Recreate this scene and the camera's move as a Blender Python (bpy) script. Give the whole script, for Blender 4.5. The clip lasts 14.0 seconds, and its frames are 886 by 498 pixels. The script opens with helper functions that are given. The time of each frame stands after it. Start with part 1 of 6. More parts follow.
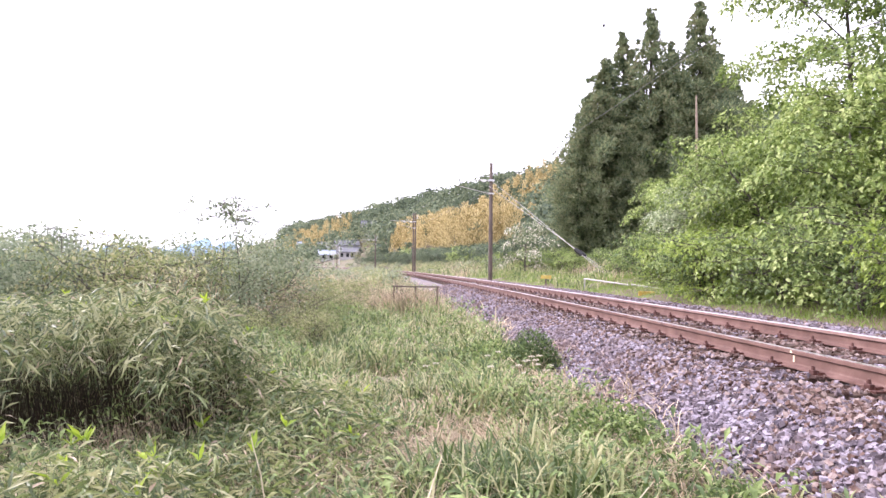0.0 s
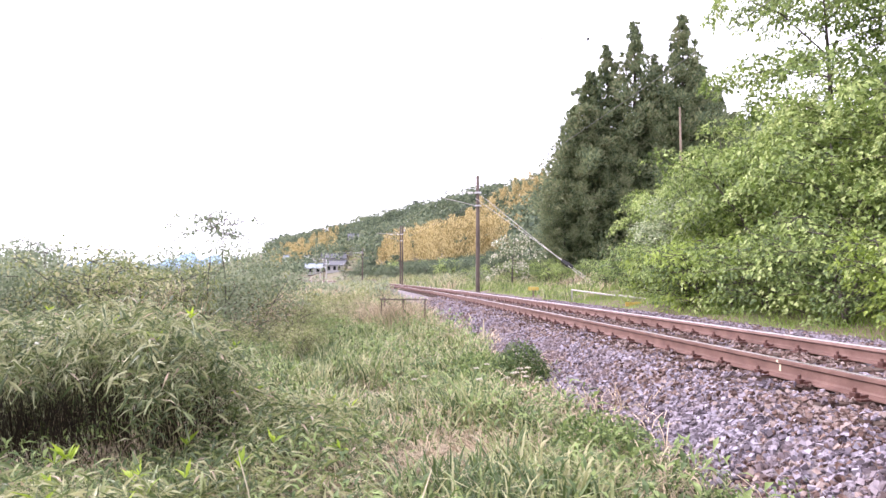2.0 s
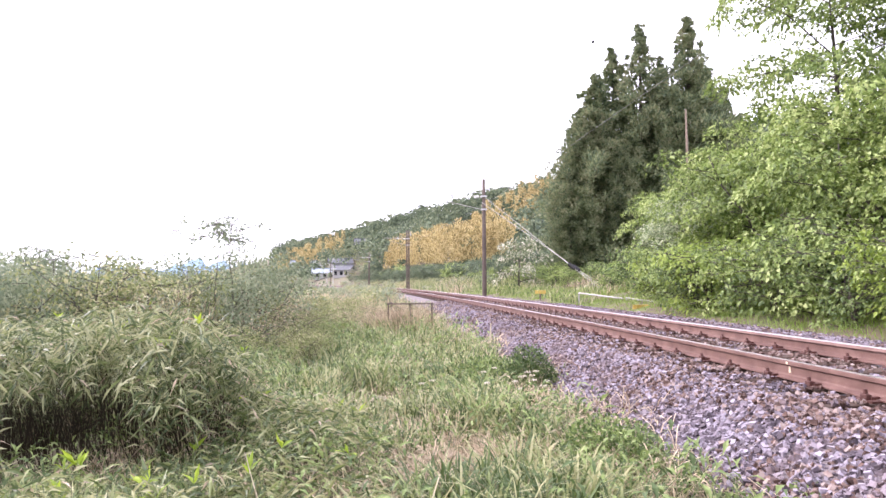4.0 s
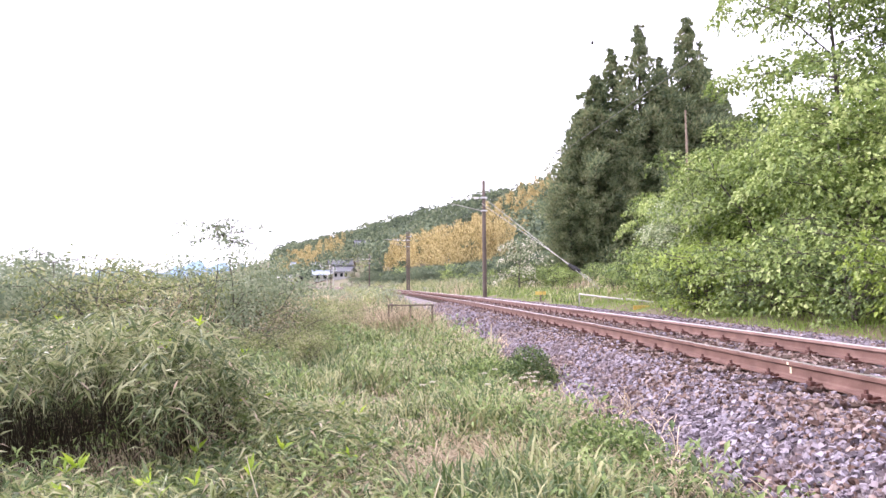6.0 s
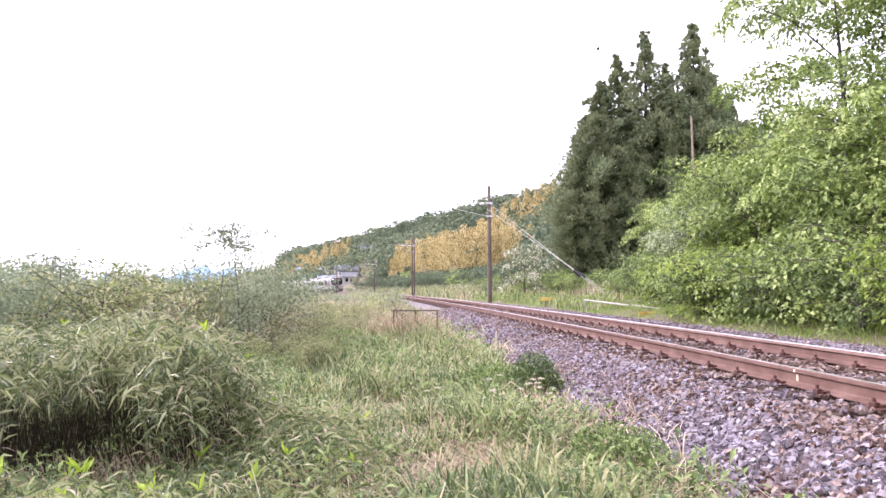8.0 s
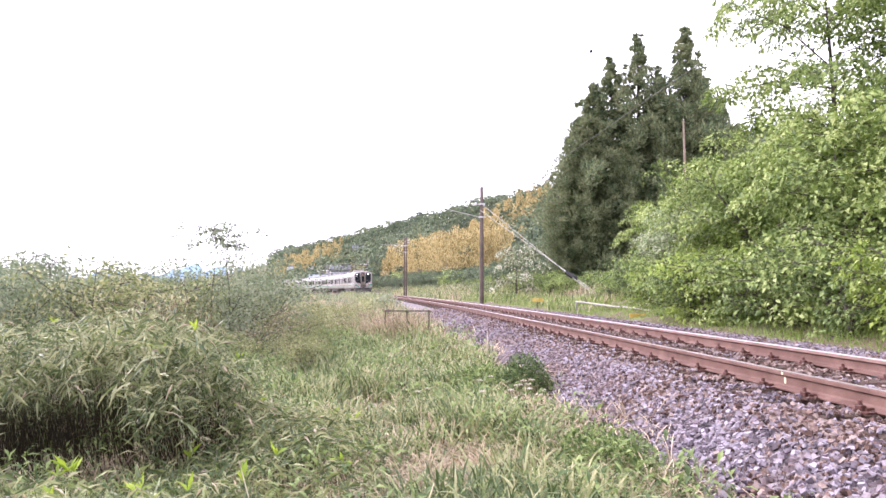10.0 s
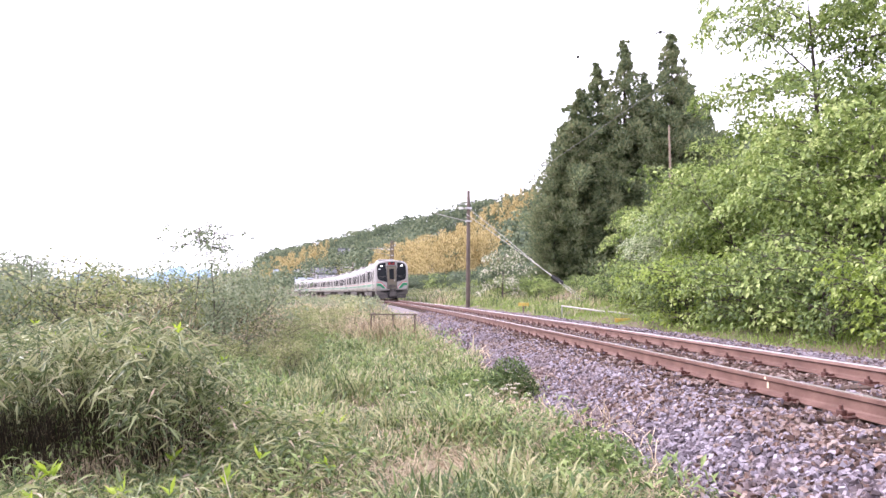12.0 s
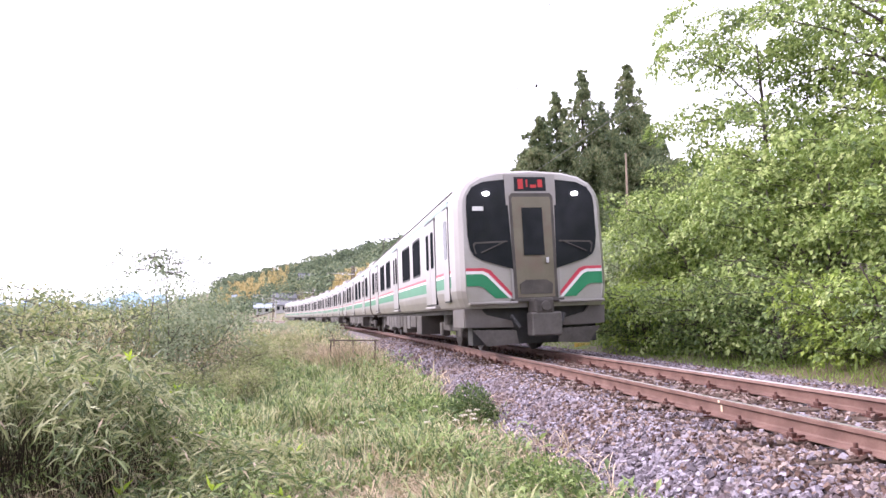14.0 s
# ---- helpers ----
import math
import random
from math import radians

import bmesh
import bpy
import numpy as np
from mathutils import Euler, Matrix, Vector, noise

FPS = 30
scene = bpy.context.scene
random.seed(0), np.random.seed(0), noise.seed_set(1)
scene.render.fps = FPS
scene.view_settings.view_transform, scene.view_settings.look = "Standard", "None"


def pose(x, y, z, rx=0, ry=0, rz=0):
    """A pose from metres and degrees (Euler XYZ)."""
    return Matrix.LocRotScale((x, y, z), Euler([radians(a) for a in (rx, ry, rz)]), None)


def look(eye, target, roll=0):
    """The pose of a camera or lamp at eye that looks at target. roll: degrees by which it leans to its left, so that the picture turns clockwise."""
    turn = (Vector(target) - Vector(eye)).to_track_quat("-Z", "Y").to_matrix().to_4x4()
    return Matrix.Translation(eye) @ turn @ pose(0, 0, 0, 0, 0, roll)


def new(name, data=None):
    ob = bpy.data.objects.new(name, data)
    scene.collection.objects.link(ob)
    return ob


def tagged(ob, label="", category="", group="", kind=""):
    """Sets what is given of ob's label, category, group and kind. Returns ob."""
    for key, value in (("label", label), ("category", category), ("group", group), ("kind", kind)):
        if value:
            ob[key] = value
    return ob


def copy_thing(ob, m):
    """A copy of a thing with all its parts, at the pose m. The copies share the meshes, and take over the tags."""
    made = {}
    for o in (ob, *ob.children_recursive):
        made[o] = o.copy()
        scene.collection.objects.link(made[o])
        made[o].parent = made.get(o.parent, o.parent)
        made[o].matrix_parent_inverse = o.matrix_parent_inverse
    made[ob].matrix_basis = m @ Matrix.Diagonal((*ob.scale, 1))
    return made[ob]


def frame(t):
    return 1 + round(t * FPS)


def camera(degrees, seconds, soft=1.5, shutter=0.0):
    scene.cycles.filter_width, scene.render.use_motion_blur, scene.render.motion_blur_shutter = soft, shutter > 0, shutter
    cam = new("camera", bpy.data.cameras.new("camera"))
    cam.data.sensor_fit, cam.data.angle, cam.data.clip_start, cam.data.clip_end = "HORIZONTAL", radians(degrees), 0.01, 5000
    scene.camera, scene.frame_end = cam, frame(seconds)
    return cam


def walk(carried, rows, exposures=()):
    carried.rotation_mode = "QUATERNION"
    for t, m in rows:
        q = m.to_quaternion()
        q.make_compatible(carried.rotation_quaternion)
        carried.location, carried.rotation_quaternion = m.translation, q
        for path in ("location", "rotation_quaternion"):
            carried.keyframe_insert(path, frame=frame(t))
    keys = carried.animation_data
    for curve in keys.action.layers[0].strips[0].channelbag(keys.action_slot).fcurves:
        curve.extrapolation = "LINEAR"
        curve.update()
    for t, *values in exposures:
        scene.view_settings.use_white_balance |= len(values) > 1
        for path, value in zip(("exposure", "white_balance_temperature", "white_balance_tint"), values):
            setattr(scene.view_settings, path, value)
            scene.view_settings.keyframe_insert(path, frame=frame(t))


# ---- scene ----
cam = camera(65.6, 14.0, soft=1.5)
PATH = [
    (0, (-0.079, 0.058, 0.642), (-0.077, 2.057, 0.691), 0.6),
    (0.5, (-0.089, 0.056, 0.643), (-0.07, 2.055, 0.693), 0.1),
    (1, (-0.088, 0.054, 0.645), (-0.061, 2.052, 0.723), -0.0),
    (1.5, (-0.085, 0.055, 0.645), (-0.05, 2.052, 0.738), 0.3),
    (2, (-0.082, 0.057, 0.645), (-0.043, 2.054, 0.73), 0.1),
    (2.5, (-0.081, 0.053, 0.644), (-0.049, 2.05, 0.747), -0.1),
    (3, (-0.082, 0.055, 0.643), (-0.058, 2.052, 0.738), -0.2),
    (5.5, (-0.085, 0.061, 0.643), (-0.065, 2.059, 0.744), -0.4),
    (6, (-0.085, 0.06, 0.643), (-0.065, 2.057, 0.744), -0.5),
    (6.5, (-0.083, 0.059, 0.643), (-0.068, 2.056, 0.746), -0.5),
    (7, (-0.084, 0.063, 0.644), (-0.073, 2.059, 0.756), -0.5),
    (9.5, (-0.078, 0.058, 0.647), (-0.075, 2.054, 0.765), 0.1),
    (10, (-0.075, 0.052, 0.649), (-0.048, 2.049, 0.767), 0.1),
    (10.5, (-0.077, 0.056, 0.648), (-0.044, 2.052, 0.772), 0.5),
    (11, (-0.075, 0.056, 0.649), (-0.031, 2.052, 0.771), 0.3),
    (11.5, (-0.077, 0.051, 0.65), (-0.022, 2.047, 0.774), 0.1),
    (12, (-0.073, 0.053, 0.649), (-0.007, 2.048, 0.778), 0.4),
    (12.5, (-0.067, 0.053, 0.654), (0.01, 2.047, 0.794), 0.3),
    (13, (-0.062, 0.052, 0.655), (0.043, 2.042, 0.815), 0.1),
    (13.5, (-0.06, 0.039, 0.658), (0.094, 2.025, 0.846), 0.1),
    (14, (-0.054, 0.047, 0.654), (0.123, 2.029, 0.856), 0.2),
]
walk(cam, [(t, look(eye, target, roll)) for t, eye, target, roll in PATH], exposures=[(0, 0.94, 6300, 29), (14, 0.94, 6300, 29)])

# ---- world, sun ----
SUN_ELEVATION, SUN_AZIMUTH = radians(36), radians(-72)   # azimuth clockwise from +y
world = bpy.data.worlds.new("hazy_sky")
scene.world = world
world.use_nodes = True
wt = world.node_tree
wt.nodes.clear()
sky = wt.nodes.new("ShaderNodeTexSky")
sky.sky_type = "NISHITA"
sky.sun_disc = False
sky.sun_elevation, sky.sun_rotation = SUN_ELEVATION, SUN_AZIMUTH
sky.dust_density, sky.air_density, sky.altitude = 5.0, 1.0, 100
haze = wt.nodes.new("ShaderNodeMix")
haze.data_type = "RGBA"
haze.inputs["Factor"].default_value = 0.75
haze.inputs["B"].default_value = (19.0, 19.6, 20.8, 1)
bg = wt.nodes.new("ShaderNodeBackground")
bg.inputs["Strength"].default_value = 0.10
wout = wt.nodes.new("ShaderNodeOutputWorld")
wt.links.new(sky.outputs["Color"], haze.inputs["A"])
wt.links.new(haze.outputs["Result"], bg.inputs["Color"])
wt.links.new(bg.outputs["Background"], wout.inputs["Surface"])
sun = new("sun", bpy.data.lights.new("sun", "SUN"))
sun.data.energy, sun.data.angle, sun.data.color = 2.2, radians(10), (1.0, 0.95, 0.86)
sd = Vector((math.sin(SUN_AZIMUTH) * math.cos(SUN_ELEVATION), math.cos(SUN_AZIMUTH) * math.cos(SUN_ELEVATION), math.sin(SUN_ELEVATION)))
sun.matrix_world = look(sd * 100, (0, 0, 0))


# ---- materials ----
def material(name, stops, scale=8.0, rough=0.8, metal=0.0, bump=0.3, fine=40.0, vary=0.0, stain=None, spec=0.5, through_light=0.0,
             dist=0.02, coords="Object"):
    """A surface coloured by two scales of noise. vary: brightness spread from piece to piece; stain: (colour, amount, scale)."""
    m = bpy.data.materials.new(name)
    m.use_nodes = True
    nt = m.node_tree
    nt.nodes.clear()
    N, Lk = nt.nodes.new, nt.links.new
    out, pb = N("ShaderNodeOutputMaterial"), N("ShaderNodeBsdfPrincipled")
    tc = N("ShaderNodeTexCoord")
    n1, n2 = N("ShaderNodeTexNoise"), N("ShaderNodeTexNoise")
    n1.inputs["Scale"].default_value, n1.inputs["Detail"].default_value = scale, 5
    n2.inputs["Scale"].default_value, n2.inputs["Detail"].default_value = fine, 3
    Lk(tc.outputs[coords], n1.inputs["Vector"])
    Lk(tc.outputs[coords], n2.inputs["Vector"])
    add = N("ShaderNodeMath")
    add.operation = "MULTIPLY_ADD"
    add.inputs[1].default_value = 0.4
    Lk(n2.outputs["Fac"], add.inputs[0])
    Lk(n1.outputs["Fac"], add.inputs[2])
    ramp = N("ShaderNodeValToRGB")
    while len(ramp.color_ramp.elements) < len(stops):
        ramp.color_ramp.elements.new(0.5)
    for i, c in enumerate(stops):
        e = ramp.color_ramp.elements[i]
        e.position = 0.45 + 0.5 * i / max(1, len(stops) - 1)
        e.color = (*c, 1)
    src = add.outputs[0]
    if vary:
        geo, oi = N("ShaderNodeNewGeometry"), N("ShaderNodeObjectInfo")
        s2 = N("ShaderNodeMath")
        s2.operation = "ADD"
        Lk(geo.outputs["Random Per Island"], s2.inputs[0])
        Lk(oi.outputs["Random"], s2.inputs[1])
        fr = N("ShaderNodeMath")
        fr.operation = "FRACT"
        Lk(s2.outputs[0], fr.inputs[0])
        mx = N("ShaderNodeMath")
        mx.operation = "MULTIPLY_ADD"
        mx.inputs[1].default_value = vary
        Lk(fr.outputs[0], mx.inputs[0])
        sub = N("ShaderNodeMath")
        sub.operation = "SUBTRACT"
        sub.inputs[1].default_value = vary * 0.5
        Lk(src, sub.inputs[0])
        Lk(sub.outputs[0], mx.inputs[2])
        src = mx.outputs[0]
    Lk(src, ramp.inputs["Fac"])
    col = ramp.outputs["Color"]
    if stain:
        n3 = N("ShaderNodeTexNoise")
        n3.inputs["Scale"].default_value, n3.inputs["Detail"].default_value = stain[2], 6
        Lk(tc.outputs[coords], n3.inputs["Vector"])
        r3 = N("ShaderNodeValToRGB")
        r3.color_ramp.elements[0].position, r3.color_ramp.elements[1].position = 0.5, 0.68
        r3.color_ramp.elements[1].color = (stain[1],) * 3 + (1,)
        Lk(n3.outputs["Fac"], r3.inputs["Fac"])
        mix = N("ShaderNodeMix")
        mix.data_type = "RGBA"
        mix.inputs["B"].default_value = (*stain[0], 1)
        Lk(r3.outputs["Color"], mix.inputs["Factor"])
        Lk(col, mix.inputs["A"])
        col = mix.outputs["Result"]
    Lk(col, pb.inputs["Base Color"])
    pb.inputs["Roughness"].default_value, pb.inputs["Metallic"].default_value = rough, metal
    pb.inputs["Specular IOR Level"].default_value = spec
    if bump:
        bp = N("ShaderNodeBump")
        bp.inputs["Strength"].default_value, bp.inputs["Distance"].default_value = bump, dist
        Lk(add.outputs[0], bp.inputs["Height"])
        Lk(bp.outputs["Normal"], pb.inputs["Normal"])
    if through_light:
        tr, ms = N("ShaderNodeBsdfTranslucent"), N("ShaderNodeMixShader")
        Lk(col, tr.inputs["Color"])
        ms.inputs["Fac"].default_value = through_light
        Lk(pb.outputs[0], ms.inputs[1])
        Lk(tr.outputs[0], ms.inputs[2])
        Lk(ms.outputs[0], out.inputs["Surface"])
    else:
        Lk(pb.outputs[0], out.inputs["Surface"])
    return m


def leafy(name, stops, vary=0.9, scale=0.6, rough=0.55, thru=0.35, spec=0.35):
    stops = [(min(0.7, 1.78 * r), min(0.7, 1.52 * g), min(0.65, 1.75 * b + 0.006)) for r, g, b in stops]
    return material(name, stops, scale=scale, fine=6.0, rough=rough, bump=0.0, vary=vary, through_light=thru, spec=spec)


M_SOIL = material("soil_and_thatch", [(0.07, 0.055, 0.035), (0.13, 0.105, 0.062), (0.19, 0.155, 0.1)], scale=1.2, fine=25, bump=0.6,
                  stain=((0.09, 0.13, 0.035), 0.9, 0.35))
M_BED = material("packed_ballast", [(0.075, 0.062, 0.063), (0.15, 0.125, 0.13), (0.23, 0.2, 0.21)], scale=22, fine=60, bump=1.0, dist=0.03)
M_STONE = material("crushed_stone", [(0.08, 0.066, 0.078), (0.165, 0.138, 0.165), (0.24, 0.21, 0.248), (0.32, 0.292, 0.34)], scale=14, fine=90, rough=0.8,
                   bump=0.5, vary=0.75, dist=0.004, stain=((0.13, 0.078, 0.055), 0.55, 1.6), spec=0.25)
M_RUST_STONE = material("rust_stained_stone", [(0.06, 0.036, 0.03), (0.13, 0.082, 0.068), (0.2, 0.14, 0.122), (0.3, 0.24, 0.22)], scale=14, fine=90, rough=0.85,
                        bump=0.5, vary=0.7, dist=0.004, spec=0.2)
M_RAIL = material("rusted_rail_steel", [(0.10, 0.051, 0.041), (0.15, 0.081, 0.066), (0.20, 0.118, 0.098)], scale=5, fine=70, rough=0.68, metal=0.05,
                  bump=0.15, dist=0.003)
M_SHINE = material("polished_rail_steel", [(0.52, 0.47, 0.48), (0.64, 0.6, 0.62)], scale=6, fine=60, rough=0.34, metal=0.9, bump=0.03, dist=0.001)
M_CLIP = material("rusted_clip_iron", [(0.05, 0.018, 0.014), (0.11, 0.04, 0.03)], scale=12, fine=90, rough=0.7, bump=0.3, dist=0.003)
M_SLEEPER = material("weathered_sleeper", [(0.04, 0.028, 0.022), (0.075, 0.055, 0.045), (0.12, 0.092, 0.078)], scale=4, fine=50, rough=0.85, bump=0.5, dist=0.006,
                     stain=((0.09, 0.05, 0.035), 0.7, 3.0), spec=0.08)
M_GRASS = leafy("green_grass", [(0.045, 0.082, 0.022), (0.09, 0.145, 0.04), (0.148, 0.212, 0.068), (0.26, 0.3, 0.14)], scale=1.3)
M_STRAW = leafy("dead_straw", [(0.15, 0.14, 0.075), (0.25, 0.232, 0.13), (0.35, 0.33, 0.2)], thru=0.2)
M_SASA = leafy("bamboo_grass_leaf", [(0.046, 0.078, 0.024), (0.085, 0.13, 0.04), (0.138, 0.19, 0.066), (0.22, 0.265, 0.125)], thru=0.35, rough=0.42, spec=0.5)
M_SASA_LOW = leafy("low_bamboo_grass_leaf", [(0.05, 0.084, 0.024), (0.094, 0.145, 0.04), (0.15, 0.205, 0.062), (0.24, 0.28, 0.13)], thru=0.4, rough=0.42, spec=0.5)
M_DRY_LEAF = leafy("withered_leaf", [(0.17, 0.16, 0.10), (0.27, 0.25, 0.16), (0.36, 0.33, 0.22)], thru=0.2)
M_SASA_YOUNG = leafy("young_bamboo_leaf", [(0.14, 0.24, 0.02), (0.22, 0.34, 0.03)], thru=0.45)
# near-black brown: shade of the hollow is put into the culms' colour
M_CULM = material("shade_dark_culm", [(0.02, 0.014, 0.01), (0.06, 0.042, 0.028)], scale=3, fine=20, bump=0)
M_WEED = leafy("weed_leaf", [(0.055, 0.1, 0.028), (0.105, 0.175, 0.045), (0.165, 0.25, 0.075)])
M_MAPLE = leafy("spring_leaf", [(0.05, 0.09, 0.02), (0.1, 0.17, 0.034), (0.162, 0.25, 0.056), (0.25, 0.34, 0.115)], thru=0.35, vary=0.45, spec=0.4, rough=0.5)
M_PALE = leafy("pale_spring_leaf", [(0.10, 0.16, 0.065), (0.17, 0.245, 0.11), (0.31, 0.39, 0.23)], thru=0.35, vary=0.7, spec=0.55, rough=0.45)
M_LIME = leafy("lime_leaf", [(0.12, 0.2, 0.03), (0.2, 0.3, 0.055)], thru=0.45)
M_SHRUB = leafy("hedgerow_leaf", [(0.082, 0.128, 0.064), (0.128, 0.184, 0.092), (0.195, 0.25, 0.14)], vary=0.55, thru=0.45)
M_FIELD = leafy("field_growth", [(0.08, 0.118, 0.034), (0.125, 0.175, 0.05), (0.19, 0.235, 0.085), (0.27, 0.30, 0.15)], vary=0.6, thru=0.4)
M_VERGE = leafy("verge_grass", [(0.1, 0.175, 0.03), (0.16, 0.255, 0.055)], vary=0.6, thru=0.4)
M_CEDAR = leafy("cedar_needles", [(0.055, 0.088, 0.042), (0.086, 0.13, 0.056), (0.116, 0.165, 0.07), (0.15, 0.18, 0.085)], thru=0.4, rough=0.7, vary=0.5)
M_FOREST = leafy("hill_forest_leaf", [(0.034, 0.058, 0.03), (0.062, 0.098, 0.046), (0.115, 0.16, 0.078)], scale=0.05, thru=0.25, rough=0.8, vary=0.5)
M_BAMBOO = leafy("yellowed_bamboo", [(0.14, 0.132, 0.048), (0.242, 0.23, 0.084), (0.33, 0.32, 0.14)], scale=0.08, thru=0.35, rough=0.8)
M_BARK = material("grey_bark", [(0.035, 0.028, 0.023), (0.075, 0.062, 0.052), (0.12, 0.1, 0.085)], scale=6, fine=40, bump=0.6)
M_WOOD_POLE = material("tarred_wood_pole", [(0.06, 0.045, 0.035), (0.12, 0.09, 0.075)], scale=2, fine=30, bump=0.4)
M_BLOSSOM = leafy("white_blossom", [(0.08, 0.125, 0.05), (0.17, 0.225, 0.11), (0.36, 0.4, 0.28)], thru=0.3)
M_CONCRETE = material("aged_concrete", [(0.3, 0.29, 0.27), (0.42, 0.41, 0.38)], scale=3, fine=30, bump=0.2)
M_GALV = material("galvanised_steel", [(0.42, 0.43, 0.44), (0.58, 0.58, 0.6)], scale=8, fine=50, rough=0.5, metal=0.6, bump=0.05)
M_WIRE = material("weathered_wire", [(0.16, 0.16, 0.16), (0.24, 0.24, 0.24)], scale=8, rough=0.5, metal=0.3, bump=0)
M_DARK = material("dark_rubber", [(0.012, 0.012, 0.013), (0.025, 0.025, 0.026)], scale=8, rough=0.6, bump=0.1)


# ---- helpers for shapes ----
def raw_mesh(name, V, F, mats, mat_index=None, smooth=False):
    """A mesh from arrays of vertices and of equal-sided faces."""
    me = bpy.data.meshes.new(name)
    V = np.asarray(V, np.float32)
    F = np.asarray(F, np.int32)
    k = F.shape[1]
    me.vertices.add(len(V))
    me.vertices.foreach_set("co", V.ravel())
    me.loops.add(F.size)
    me.loops.foreach_set("vertex_index", F.ravel())
    me.polygons.add(len(F))
    me.polygons.foreach_set("loop_start", np.arange(0, F.size, k, dtype=np.int32))
    if mat_index is not None:
        me.polygons.foreach_set("material_index", np.asarray(mat_index, np.int32))
    me.polygons.foreach_set("use_smooth", np.full(len(F), bool(smooth)))
    me.update(calc_edges=True)
    for m in mats if isinstance(mats, (list, tuple)) else [mats]:
        me.materials.append(m)
    return me


def part(name, bm, mat, parent=None, label="", smooth=False):
    """Links a bmesh as one mesh object, under a thing or a part."""
    me = bpy.data.meshes.new(name)
    bm.to_mesh(me)
    bm.free()
    for m in mat if isinstance(mat, (list, tuple)) else [mat]:
        me.materials.append(m)
    if smooth:
        me.polygons.foreach_set("use_smooth", np.ones(len(me.polygons), bool))
    ob = new(name, me)
    ob.parent = parent
    if label:
        ob["label"] = label
    return ob


def put(name, me, parent=None, m=None):
    ob = new(name, me)
    ob.parent = parent
    if m is not None:
        ob.matrix_basis = m
    return ob


def box(bm, cx, cy, cz, sx, sy, sz, m=None, bevel=0.0):
    q = Matrix.Translation((cx, cy, cz)) @ Matrix.Diagonal((sx, sy, sz, 1))
    if m is not None:
        q = m @ q
    r = bmesh.ops.create_cube(bm, size=1.0, matrix=q)
    if bevel:
        es = list({e for v in r["verts"] for e in v.link_edges})
        bmesh.ops.bevel(bm, geom=es, offset=bevel, segments=2, affect="EDGES", profile=0.5)


def rod(bm, a, b, ra, rb=None, seg=8):
    """A tapered round bar from a to b."""
    a, b = Vector(a), Vector(b)
    rb = ra if rb is None else rb
    m = Matrix.Translation((a + b) / 2) @ (b - a).to_track_quat("Z", "Y").to_matrix().to_4x4()
    bmesh.ops.create_cone(bm, cap_ends=True, segments=seg, radius1=ra, radius2=rb, depth=(b - a).length, matrix=m)


def tube(bm, pts, radii, seg=7):
    """A bent, tapered tube through points."""
    rings = []
    for i, p in enumerate(pts):
        d = (Vector(pts[min(i + 1, len(pts) - 1)]) - Vector(pts[max(i - 1, 0)])).normalized()
        q = d.to_track_quat("Z", "Y")
        rings.append([bm.verts.new(Vector(p) + q @ Vector((math.cos(6.2832 * j / seg) * radii[i], math.sin(6.2832 * j / seg) * radii[i], 0))) for j in range(seg)])
    for r0, r1 in zip(rings, rings[1:]):
        for j in range(seg):
            bm.faces.new((r0[j], r0[(j + 1) % seg], r1[(j + 1) % seg], r1[j]))
    bm.faces.new(rings[-1])


def unit(a):
    return a / np.maximum(np.linalg.norm(a, axis=-1, keepdims=True), 1e-9)


def leaf_arrays(C, D, L, W, rng, droop=0.15, flat=None, facing=None):
    """Folded, pointed leaves at C along D: 5 vertices and two quads' worth of triangles each. flat: 0..1, how far they lie level."""
    n = len(C)
    D = unit(D)
    R = rng.normal(size=(n, 3))
    if flat is not None:
        R = R * (1 - flat) + np.array([0, 0, 1.0]) * flat * 2
    if facing is not None:
        R = R * 0.45 + facing
    S = unit(np.cross(D, R))
    U = np.cross(S, D)
    L, W = np.broadcast_to(L, n)[:, None], np.broadcast_to(W, n)[:, None]
    mid = C + D * L * 0.45 + U * W * 0.12
    tip = C + D * L - np.array([0, 0, 1.0]) * L * droop
    V = np.stack([C, mid + S * W * 0.5 + U * W * 0.15, tip, mid - S * W * 0.5 + U * W * 0.15, mid], 1).reshape(-1, 3)
    b = np.arange(n)[:, None] * 5
    F = np.concatenate([b + np.array([0, 1, 4]), b + np.array([1, 2, 4]), b + np.array([4, 2, 3]), b + np.array([0, 4, 3])], 1).reshape(-1, 3)
    return V, F


def card_arrays(C, D, L, W, rng, flat=None, facing=None):
    """Plain four-cornered leaves for what is farther off: two triangles each."""
    n = len(C)
    D = unit(D)
    R = rng.normal(size=(n, 3))
    if flat is not None:
        R = R * (1 - flat) + np.array([0, 0, 1.0]) * flat * 2
    if facing is not None:
        R = R * 0.4 + facing
    S = unit(np.cross(D, R))
    L, W = np.broadcast_to(L, n)[:, None], np.broadcast_to(W, n)[:, None]
    V = np.stack([C, C + D * L * 0.5 + S * W * 0.5, C + D * L, C + D * L * 0.5 - S * W * 0.5], 1).reshape(-1, 3)
    b = np.arange(n)[:, None] * 4
    F = np.concatenate([b + np.array([0, 1, 2]), b + np.array([0, 2, 3])], 1).reshape(-1, 3)
    return V, F


